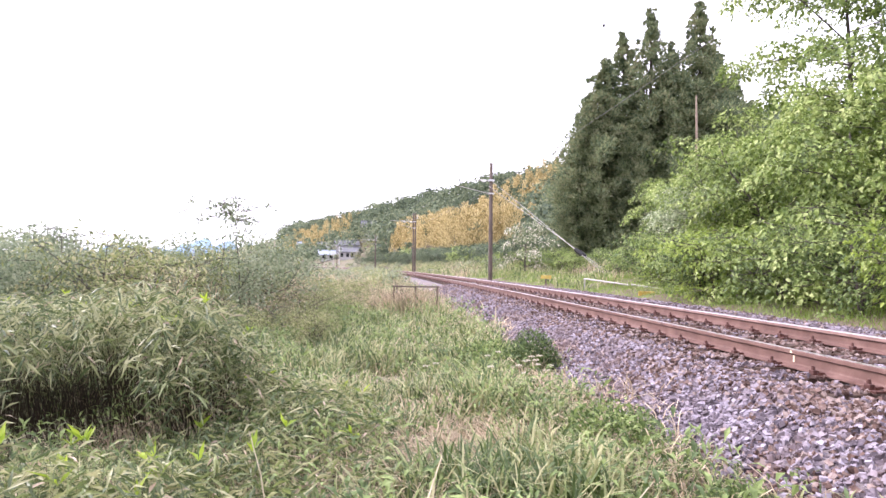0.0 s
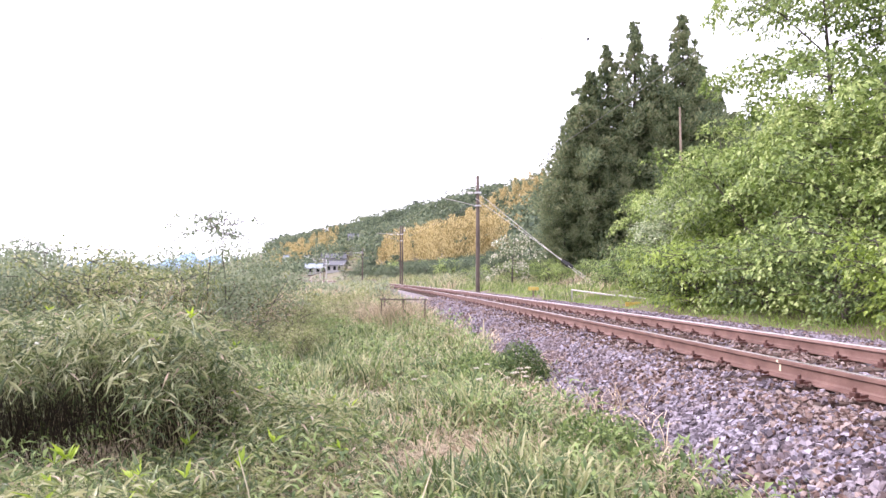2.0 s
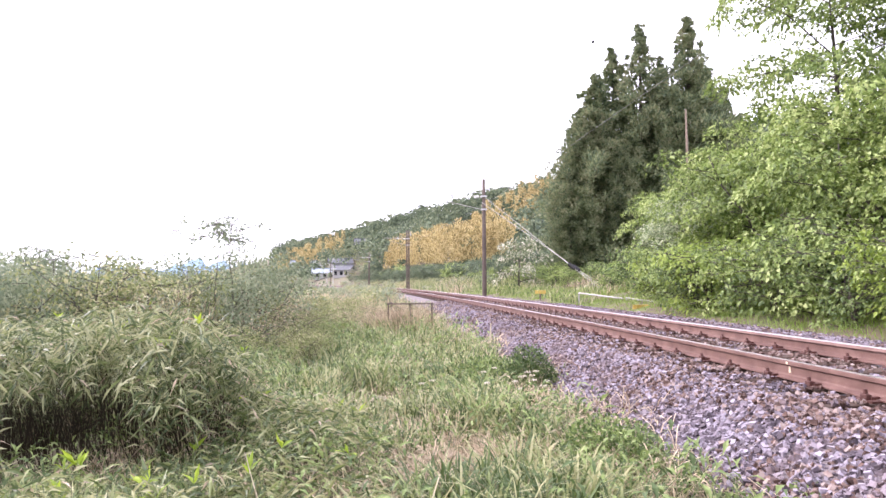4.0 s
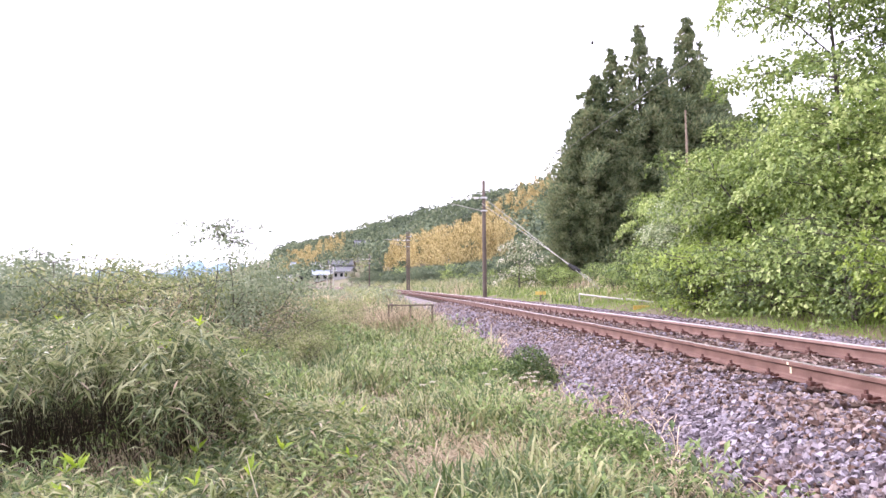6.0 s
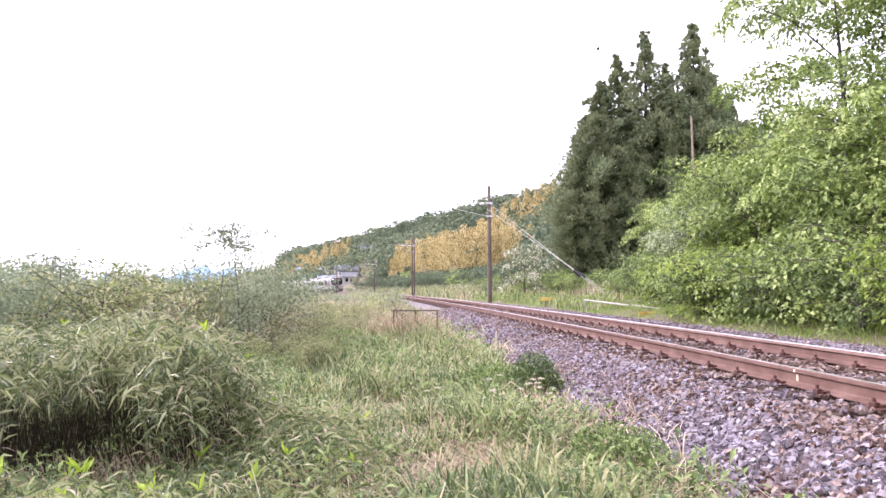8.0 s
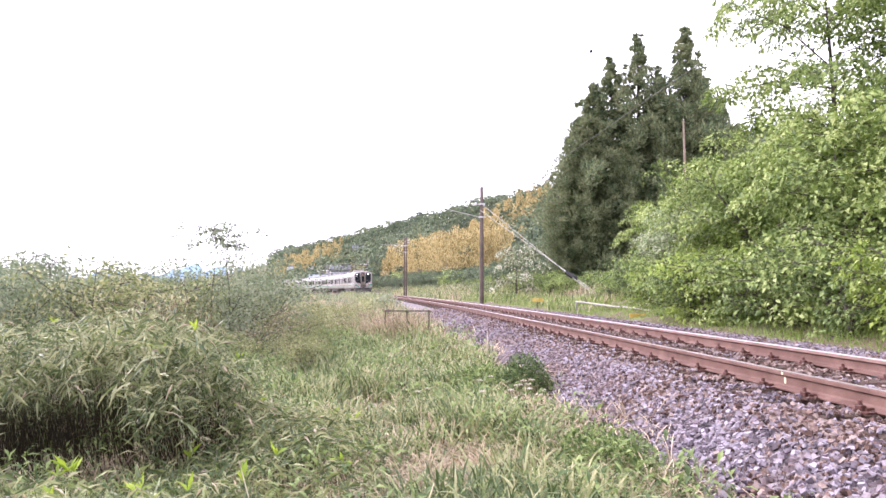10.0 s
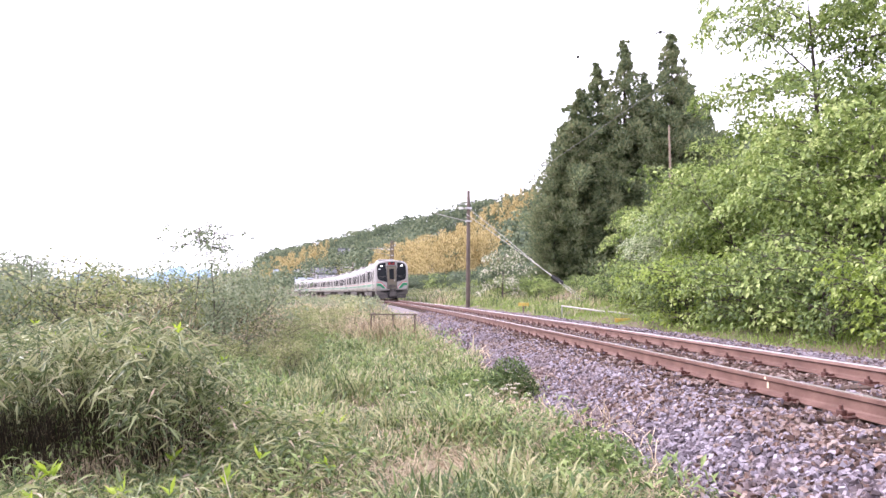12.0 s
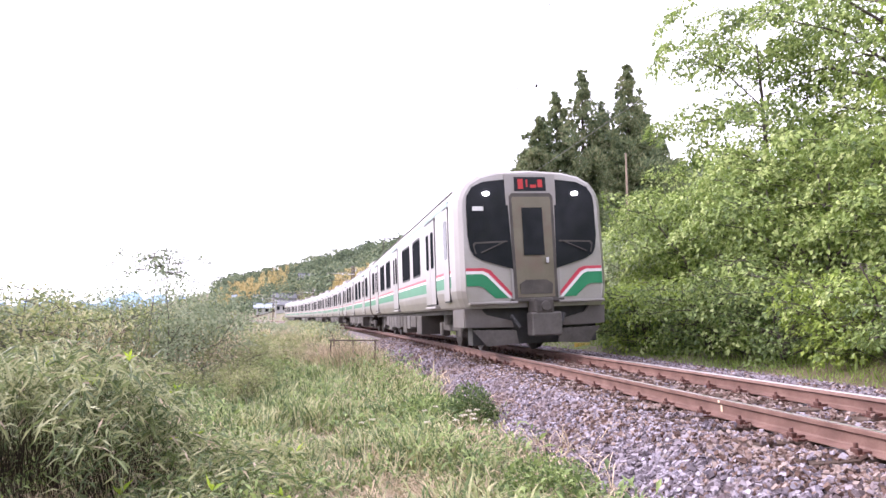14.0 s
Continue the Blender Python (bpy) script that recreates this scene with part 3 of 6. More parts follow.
def cedar(seed, height, radius):
    rng = np.random.default_rng(seed)
    bm = bmesh.new()
    tube(bm, [(0, 0, -0.3), (0.05, 0.03, height * 0.4), (0, 0.05, height * 0.75), (0, 0, height)], [0.28, 0.2, 0.1, 0.02], 8)
    C, S, O = [], [], []
    k = 0
    for u in np.concatenate([0.02 + 0.965 * np.linspace(0, 1, 170) ** 0.75, np.linspace(0.985, 1.035, 8)]):
        r = radius * min(max(1 - u, 0.001) ** 0.6, 1.6 * max(1 - u, 0.001) ** 0.92) * (0.86 + 0.14 * math.sin(11 * u + seed)) * rng.uniform(0.55, 1.28) + 0.05
        a = k * 2.399 + rng.uniform(-0.4, 0.4)
        k += 1
        z = u * height
        o = np.array([0, 0, z])
        tip = np.array([math.cos(a) * r, math.sin(a) * r, z + r * rng.uniform(-0.1, 0.28)])
        tube(bm, [o, (o + tip) / 2 + np.array([0, 0, 0.1]), tip], [0.045 * (1.1 - u), 0.03 * (1.1 - u), 0.005], 4)
        for v in np.linspace(0.35, 1.0, max(2, int(r * 2.6))):
            C.append(o + (tip - o) * v + rng.normal(size=3) * 0.1)
            S.append((0.28 + 0.12 * r * v) * (0.14 + 0.86 * min(1, 3.6 * max(0, 1 - u))))
            O.append(np.array([math.cos(a), math.sin(a), 0.1]))
    C, S, O = np.array(C), np.array(S), np.array(O)
    n = 30000
    idx = rng.integers(0, len(C), n)
    d = unit(rng.normal(size=(n, 3)))
    pos = C[idx] + d * (S[idx] * rng.uniform(0.2, 1, n))[:, None]
    D = O[idx] * 0.5 + d * 0.6 + np.array([0, 0, 0.35])
    V, F = card_arrays(pos, D, rng.uniform(0.14, 0.34, n), rng.uniform(0.07, 0.14, n), rng, facing=d + O[idx] * 0.6 + np.array([0, 0, 0.4]))
    crown = raw_mesh("cedar_crown", V, F, M_CEDAR)
    trunk = bpy.data.meshes.new("cedar_trunk")
    bm.to_mesh(trunk)
    bm.free()
    trunk.materials.append(M_BARK)
    return "cedar_tree", trunk, crown, "tall dark green cedar with upswept sprays", "tree"


CEDARS = [cedar(1, 15.65, 4.3), cedar(2, 14.85, 4.1), cedar(3, 12.3, 4.0)]
for k, x, y, turn, size in ((0, 13.55, 45, 20, 0.99), (1, 16.4, 44, 130, 1.04), (0, 15.0, 45.4, 75, 0.86), (1, 17.5, 45.0, 15, 0.88), (2, 19.0, 45.0, 64, 0.9), (1, 11.75, 45.2, 200, 0.965), (2, 10.4, 44.5, 10, 1.02), (2, 9.3, 44.3, 90, 0.84),
                            (0, 18.2, 45.5, 250, 0.80), (2, 15.0, 42.6, 300, 0.85), (2, 12.2, 43, 77, 0.72), (1, 20.6, 46, 33, 0.64), (2, 8.4, 43.2, 190, 0.5), (2, 17.6, 42.5, 140, 0.7)):
    plant(CEDARS[k], x, y, turn, size, group="cedars beside the line")


def build_woods():
    """The wooded hill: crowns of many leaf clumps over the slope, and the yellowed bamboo among them."""
    rng = np.random.default_rng(8)
    n = 13000
    x, y = rng.uniform(-190, 200, n), rng.uniform(80, 480, n)
    h = hill(x, y)
    o = offset(x, y)
    keep = ((h > 1.0) | (y > 85)) & (o > np.where(y > 200, 9, 14))
    keep &= ~((x / y > -0.185) & (x / y < -0.1) & (y > 130) & (y < 226)) & (x / y > -0.235)
    keep &= ~((x / y > -0.085) & (x / y < 0.125) & (y < 108 + 6 * np.sin(x * 0.11)))
    x, y, h = x[keep], y[keep], h[keep]
    px = x / y + 0.018 * np.sin(y * 0.23 + 1) + rng.normal(size=len(x)) * 0.008
    edge = 6 * np.sin(x * 0.11) + 5 * np.sin(x * 0.31 + 2)
    gold = ((px > -0.07) & (px < 0.115) & (y > 104 + edge) & (y < 190 + 260 * np.clip(px - 0.02, 0, 1) + edge)) | ((px > 0.125) & (px < 0.19) & (y > 185) & (y < 222 + edge)) | ((px > -0.215) & (px < -0.14) & (y > 262) & (y < 325))
    g2 = np.sin(x * 0.19 + 1) + np.sin(y * 0.13 + x * 0.05) > -1.6
    gold &= g2 & (rng.uniform(0, 1, len(x)) > 0.1)
    out = {0: [], 1: []}
    for gi in (0, 1):
        xs, ys = x[gold == gi], y[gold == gi]
        z = ground_z(xs, ys)
        m = len(xs)
        if gi == 0:
            per = 40
            R = rng.uniform(2.0, 4.4, m) * np.clip((ys - 40) / 110, 0.4, 1)
            H = rng.uniform(5, 9.5, m) * np.clip((ys - 60) / 90, 0.35, 1) * np.where(offset(xs, ys) < 16, 0.6, 1)
            d = unit(rng.normal(size=(m, per, 3)))
            d[..., 2] = np.abs(d[..., 2]) * 1.0 - 0.25
            C = np.stack([xs, ys, z + H - R * 0.8], 1)[:, None] + d * R[:, None, None] * rng.uniform(0.6, 1.05, (m, per, 1))
            D = d + rng.normal(size=d.shape) * 0.5
            L = rng.uniform(0.55, 1.2, m * per)
            out[0] = card_arrays(C.reshape(-1, 3), np.cross(d.reshape(-1, 3), rng.normal(size=(m * per, 3))), L, L * 0.8, rng, facing=d.reshape(-1, 3))
        else:
            per = 320
            H = rng.uniform(5.5, 9.5, m)
            a = rng.uniform(0, 6.28, (m, per))
            u = rng.uniform(0.25, 1.0, (m, per))
            r = rng.uniform(0.2, 1.6, (m, per)) * (1.15 - u * 0.75)
            C = np.stack([xs[:, None] + np.cos(a) * r, ys[:, None] + np.sin(a) * r, z[:, None] + H[:, None] * u], -1)
            D = np.stack([np.cos(a) * 0.35, np.sin(a) * 0.35, np.ones_like(a) * 0.6], -1) + rng.normal(size=C.shape) * 0.25
            L = rng.uniform(0.35, 0.8, m * per)
            out[1] = card_arrays(C.reshape(-1, 3), D.reshape(-1, 3), L, L * 0.34, rng)
    # low scrub between the line and the hill
    m, per = 2200, 46
    xs, ys = rng.uniform(-22, 34, m), rng.uniform(58, 150, m)
    ok = (offset(xs, ys) > 8.5) & ~((xs / ys > 0.16) & (ys < 75))
    xs, ys = xs[ok], ys[ok]
    m = len(xs)
    R = rng.uniform(0.5, 1.5, m)
    d = unit(rng.normal(size=(m, per, 3)))
    d[..., 2] = np.abs(d[..., 2])
    C = np.stack([xs, ys, ground_z(xs, ys) + R * 0.3], 1)[:, None] + d * R[:, None, None] * rng.uniform(0.6, 1.05, (m, per, 1))
    L = rng.uniform(0.3, 0.8, m * per)
    tagged(put("hillside_scrub", raw_mesh("hillside_scrub", *card_arrays(C.reshape(-1, 3), np.cross(d.reshape(-1, 3), rng.normal(size=(m * per, 3))), L, L * 0.7, rng, facing=d.reshape(-1, 3)), M_FOREST)),
           "low green scrub between the line and the hill", "scrub", kind="stuff")
    tagged(put("hill_woods", raw_mesh("hill_woods", *out[0], M_FOREST)), "mixed green woods covering the far hill", "woods", kind="stuff")
    tagged(put("bamboo_grove", raw_mesh("bamboo_grove", *out[1], M_BAMBOO)), "golden yellow bamboo grove on the hillside", "bamboo grove", kind="stuff")


build_woods()


def build_far_ridge():
    rng = np.random.default_rng(3)
    n = 260
    a = np.linspace(-1.25, 0.9, n)
    r = 3600.0
    h = 90 + 60 * np.sin(a * 5 + 1) + 40 * np.sin(a * 13) + 18 * np.sin(a * 37) + 8 * rng.normal(size=n)
    h = h * np.interp(a, [-1.25, -0.75, -0.35, -0.1, 0.9], [1.6, 1.5, 1.3, 0.6, 0.6])
    V, F = [], []
    for k, (dr, f) in enumerate(((0, -0.5), (250, 0.45), (500, 1.0), (900, 0.2))):
        for i in range(n):
            V.append((math.sin(a[i]) * (r + dr), math.cos(a[i]) * (r + dr), h[i] * f + (12 * math.sin(i * 1.7 + k) if k else 0)))
    for k in range(3):
        for i in range(n - 1):
            b = k * n + i
            F.append((b, b + 1, b + n + 1, b + n))
    # distance haze is put into the base colour as pale blue
    m = material("haze_coloured_mountain", [(0.20, 0.30, 0.42), (0.26, 0.37, 0.5)], scale=0.004, fine=0.03, rough=1.0, bump=0, spec=0.0)
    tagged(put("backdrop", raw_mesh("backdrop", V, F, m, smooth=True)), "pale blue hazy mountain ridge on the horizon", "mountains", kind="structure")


build_far_ridge()


# ---- hedgerow and trees on the far side of the track ----
K_BUSHY = [spray_tree("hedgerow_tree", 11, 4.7, 2.0, 0.125, 10500, M_MAPLE, "leafy bright green young broadleaf tree by the track", "tree", 0.07, 0.06, 9, 3, 0.56, twigs=2),
           spray_tree("hedgerow_tree", 12, 4.3, 2.1, 0.128, 10500, M_MAPLE, "dense green broadleaf tree by the track", "tree", 0.07, 0.05, 9, 3, 0.58, twigs=2),
           spray_tree("hedgerow_tree", 13, 4.9, 1.9, 0.12, 9500, M_PALE, "pale silvery green broadleaf tree by the track", "tree", 0.07, 0.08, 9, 3, 0.5, twigs=2)]
K_FAR_BUSH = [spray_tree("hillside_tree", 14, 4.4, 2.1, 0.42, 900, M_FOREST, "dark green broadleaf bush at the foot of the hill", "tree", 0.09, 0.06, 8, 2, 0.7, twigs=2, fine=False),
              spray_tree("hillside_tree", 15, 4.8, 2.0, 0.40, 900, M_MAPLE, "green broadleaf tree with a dense crown", "tree", 0.09, 0.06, 8, 2, 0.7, twigs=2, fine=False)]
K_LOW = [spray_tree("hedgerow_shrub", 21, 1.5, 1.0, 0.09, 2900, M_MAPLE, "low leafy green shrub at the foot of the trees", "shrub", 0.025, 0.05, 6, 4, 0.26),
         spray_tree("hedgerow_shrub", 22, 1.3, 0.95, 0.085, 2900, M_WEED, "low dark green shrub at the foot of the trees", "shrub", 0.025, 0.05, 6, 4, 0.25),
         spray_tree("hedgerow_shrub", 23, 1.4, 0.9, 0.09, 2500, M_LIME, "low yellow-green shrub at the foot of the trees", "shrub", 0.025, 0.05, 6, 4, 0.25)]


def beside(s, off):
    p = line(s, off)
    return float(p[0]), float(p[1])


def build_hedgerow():
    rng = np.random.default_rng(31)
    spots = [(22.8, 6.3, 0.66, 2), (21.2, 6.4, 0.8, 2), (20.0, 6.9, 0.92, 0), (21.5, 8.2, 0.9, 1), (17.6, 6.6, 1.0, 1), (15.6, 7.2, 1.08, 0), (13.2, 6.6, 0.98, 1), (11.2, 6.9, 0.9, 0),
             (9.0, 6.5, 0.88, 1), (7.0, 6.8, 0.9, 0), (18.6, 9.6, 1.02, 0), (14.4, 10.0, 1.0, 1), (10.0, 10.0, 1.0, 0), (4.6, 6.8, 0.95, 1), (1.5, 7.0, 1.0, 0), (26.5, 9.0, 0.86, 0), (29, 10.5, 0.8, 1), (33, 11.0, 0.9, 1)]
    for s, off, size, k in spots:
        plant(K_BUSHY[k], *beside(s, off), rng.uniform(0, 360), size, group="trees of the hedgerow")
    for i, s in enumerate(np.arange(1.0, 23.2, 1.15)):
        plant(K_LOW[(0, 1, 0, 2, 1)[i % 5]], *beside(s + rng.uniform(-0.3, 0.3), (4.05 if s < 17.5 else 5.1) + rng.uniform(-0.2, 0.5)), rng.uniform(0, 360), rng.uniform(0.8, 1.25), group="shrubs of the hedgerow")
    for i, s in enumerate(np.arange(25, 62, 1.35)):
        plant(K_LOW[i % 2], *beside(s, 6.4 + rng.uniform(-0.6, 3.0)), rng.uniform(0, 360), rng.uniform(0.5, 0.9), group="shrubs of the hedgerow")


build_hedgerow()
K_TALL = spray_tree("tall_tree", 41, 10.8, 3.7, 0.135, 21000, M_MAPLE, "tall open-crowned broadleaf tree with forked grey trunk", "tree", 0.21, 0.4, 15, 2, 0.62, twigs=3)
plant(K_TALL, *beside(14.6, 9.2), 220, 1.0, group="trees of the hedgerow")
plant(spray_tree("tall_tree", 42, 8.8, 3.0, 0.135, 14000, M_MAPLE, "slim open-crowned green tree", "tree", 0.12, 0.42, 17, 1, 0.5), *beside(17.4, 8.4), 200, 1.0, group="trees of the hedgerow")
plant(spray_tree("tall_tree", 43, 7.2, 1.7, 0.12, 6000, M_LIME, "yellow-green broadleaf tree with fresh leaves", "tree", 0.12, 0.25, 20, 1, 0.4), *beside(11.2, 8.4), 120, 1.0, group="trees of the hedgerow")
plant(spray_tree("flowering_tree", 44, 3.2, 1.35, 0.16, 2000, M_BLOSSOM, "small tree with tiers of whitish blossom", "tree", 0.06, 0.15, 11, 1, 0.42, rise=0.1, twigs=2), 4.95, 42.0, 10, 1.0)


# ---- growth on the near side ----
K_SHRUB = [limb_tree("wild_shrub", 51, 2.0, 1.25, 0.075, 8000, M_SHRUB, "straggling grey-green wild shrub", "shrub", 0.03, 0.05, 0.7, stems=5, limbs=7),
           spray_tree("wild_shrub", 52, 1.75, 1.35, 0.095, 5200, M_FIELD, "straggling light green wild shrub", "shrub", 0.03, 0.05, 7, 5, 0.3, wide=0.45, rise=0.6),
           limb_tree("bramble", 53, 1.5, 1.0, 0.05, 1400, M_STRAW, "dry brown leafless bramble thicket", "shrub", 0.02, 0.05, 0.7, stems=6, limbs=8)]

K_FAR_SHRUB = [spray_tree("wild_shrub", 54, 1.9, 1.3, 0.2, 520, M_SHRUB, "grey-green wild shrub in the rough field", "shrub", 0.03, 0.05, 6, 3, 0.4, twigs=2, fine=False),
               spray_tree("wild_shrub", 55, 1.7, 1.35, 0.19, 520, M_FIELD, "light green wild shrub in the rough field", "shrub", 0.03, 0.05, 6, 3, 0.4, twigs=2, fine=False)]


def build_left_shrubs():
    rng = np.random.default_rng(61)
    spots = [(-7.4, 11.6, 1.08, 0), (-5.9, 12.6, 0.98, 1), (-9.2, 12.5, 1.15, 0), (-4.9, 15.0, 1.0, 0), (-6.6, 15.5, 1.1, 1), (-8.6, 16, 1.12, 0), 
             (-11.0, 13.5, 1.15, 1), (-8.2, 12.9, 1.1, 0), (-10.0, 14.6, 1.2, 0), (-6.4, 13.7, 1.0, 0), (-12.0, 11.8, 1.1, 0), (-5.3, 17.2, 1.0, 1), (-5.2, 19.2, 0.85, 0), (-6.9, 18.5, 1.0, 1), (-12.5, 16, 1.2, 0), (-5.6, 21, 0.5, 1), (-8.0, 22, 1.0, 0), (-11, 22, 1.2, 1), (-6.5, 28, 0.5, 0),
             (-10, 30, 0.95, 1), (-15, 27, 1.3, 0), (-19, 30, 1.35, 1), (-6.6, 35, 0.5, 1), (-9.5, 38, 0.6, 0), (-14, 40, 0.95, 0), (-10, 46, 0.55, 1), (-13, 52, 0.62, 0), (-18, 55, 1.3, 1),
             (-14, 62, 0.55, 1), (-18, 70, 0.62, 0), (-22, 80, 0.65, 1), (-4.75, 13.3, 0.72, 2), (-3.75, 13.8, 0.7, 2), (-7.0, 13.8, 0.75, 2), (-0.75, 18.7, 0.5, 2), (-1.55, 18.9, 0.58, 2), (-1.9, 18.2, 0.45, 2), (-26, 45, 1.5, 0), (-34, 60, 1.7, 1), (-24, 62, 1.5, 0),
             (-29, 85, 1.5, 1), (-38, 95, 1.8, 0), (-48, 80, 2.0, 1), (-42, 115, 1.7, 0), (-55, 130, 2.0, 1), (-65, 110, 2.4, 0), (-36, 125, 1.4, 1), (-50, 160, 2.2, 0), (-70, 170, 2.6, 1)]
    for x, y, size, k in spots:
        plant((K_SHRUB if y < 26 or k == 2 else K_FAR_SHRUB)[k], x, y, rng.uniform(0, 360), size * rng.uniform(0.84, 1.1) * (1.02 if y < 17 and k < 2 else 1.05), group="wild shrubs")


build_left_shrubs()


def build_far_side_shrubs():
    rng = np.random.default_rng(62)
    for s in np.arange(52, 175, 3.2):
        for off in (4.6, 7.5, 11.5):
            plant(K_FAR_SHRUB[int(rng.integers(0, 2))] if off < 6 else K_FAR_BUSH[0], *beside(s + rng.uniform(-1, 1), off + rng.uniform(-0.6, 1.5)), rng.uniform(0, 360), rng.uniform(0.4, 0.7) if off < 6 else rng.uniform(0.3, 0.5), group="wild shrubs beyond the track")
    for s in np.arange(46, 200, 4.5):
        plant(K_FAR_SHRUB[int(rng.integers(0, 2))], *beside(s + rng.uniform(-1, 1), -4.4 - rng.uniform(0, 2.0)), rng.uniform(0, 360), rng.uniform(0.35, 0.56), group="wild shrubs")


build_far_side_shrubs()


def build_verge_tangle():
    """Shrubby growth along the foot of the near shoulder, which hides the ballast of the far curve."""
    rng = np.random.default_rng(64)
    for s in np.arange(33, 104, 1.5):
        plant(K_FAR_SHRUB[1 if rng.uniform() < 0.75 else 0], *beside(s + rng.uniform(-0.5, 0.5), -2.75 - rng.uniform(0, 1.3)), rng.uniform(0, 360), rng.uniform(0.44, 0.62), group="wild shrubs")


build_verge_tangle()
rng = np.random.default_rng(63)
for s in np.arange(58, 150, 3.0):
    plant(K_FAR_BUSH[int(rng.integers(0, 10) > 7)], *beside(s, rng.uniform(7.0, 14)), rng.uniform(0, 360), rng.uniform(0.35, 0.62), group="bushes at the foot of the hill")
for x, y, size in ((-2.6, 13.5, 0.36), (-3.3, 15.6, 0.42), (-2.4, 17.0, 0.34), (-3.6, 18.6, 0.45), (-2.9, 21.0, 0.42), (-4.3, 23.0, 0.48), (-3.3, 25.5, 0.42), (-5.0, 27.0, 0.5), (-3.9, 30.0, 0.45), (-5.6, 33, 0.5), (-2.2, 11.5, 0.3), (-3.4, 12.0, 0.4)):
    plant(K_SHRUB[1], x, y, 77 * x + 31 * y, size, group="low green clumps in the grass", label="low light green clump in the rough grass")
K_UMBEL = spray_tree("flat_topped_shrub", 71, 2.75, 0.78, 0.06, 520, M_SHRUB, "tall thin shrub with flat tiers of leaves", "shrub", 0.018, 0.8, 9, 1, 0.13, rise=0.04, twigs=2)
plant(K_UMBEL, -4.55, 14.0, 0, 1.12, group="tall thin shrubs")
plant(K_UMBEL, -4.2, 14.1, 130, 1.08, group="tall thin shrubs")
plant(K_UMBEL, -7.0, 12.6, 70, 0.86, group="tall thin shrubs")
plant(K_UMBEL, -8.4, 14.6, 190, 0.96, group="tall thin shrubs")


def scatter(rng, n, x0, x1, y0, y1):
    return rng.uniform(x0, x1, n), rng.uniform(y0, y1, n)


def mound(x, y):
    """Height of the bamboo grass above the ground."""
    u = np.exp(-(((x + 3.3) / 1.65) ** 2 + ((y - 6.05) / 1.5) ** 2) ** 6) * (1.3 + 0.06 * np.sin(x * 4))
    v = np.clip((-x - 2.2) / 3.0, 0, 1) * np.clip((y - 5.2) / 2.5, 0, 1) * 1.2
    w = np.clip((0.2 - x) / 1.5, 0, 1) * np.clip((y - 1.2) / 0.8, 0, 1) * (0.42 + 0.08 * np.sin(x * 3 + y * 2)) * np.clip((8.5 - y) / 2, 0.3, 1)
    w = w * (1 + 0.3 * np.exp(-((x + 1.1) / 0.7) ** 2 - ((y - 4.6) / 0.9) ** 2))
    return np.maximum(np.maximum(u, v), w)


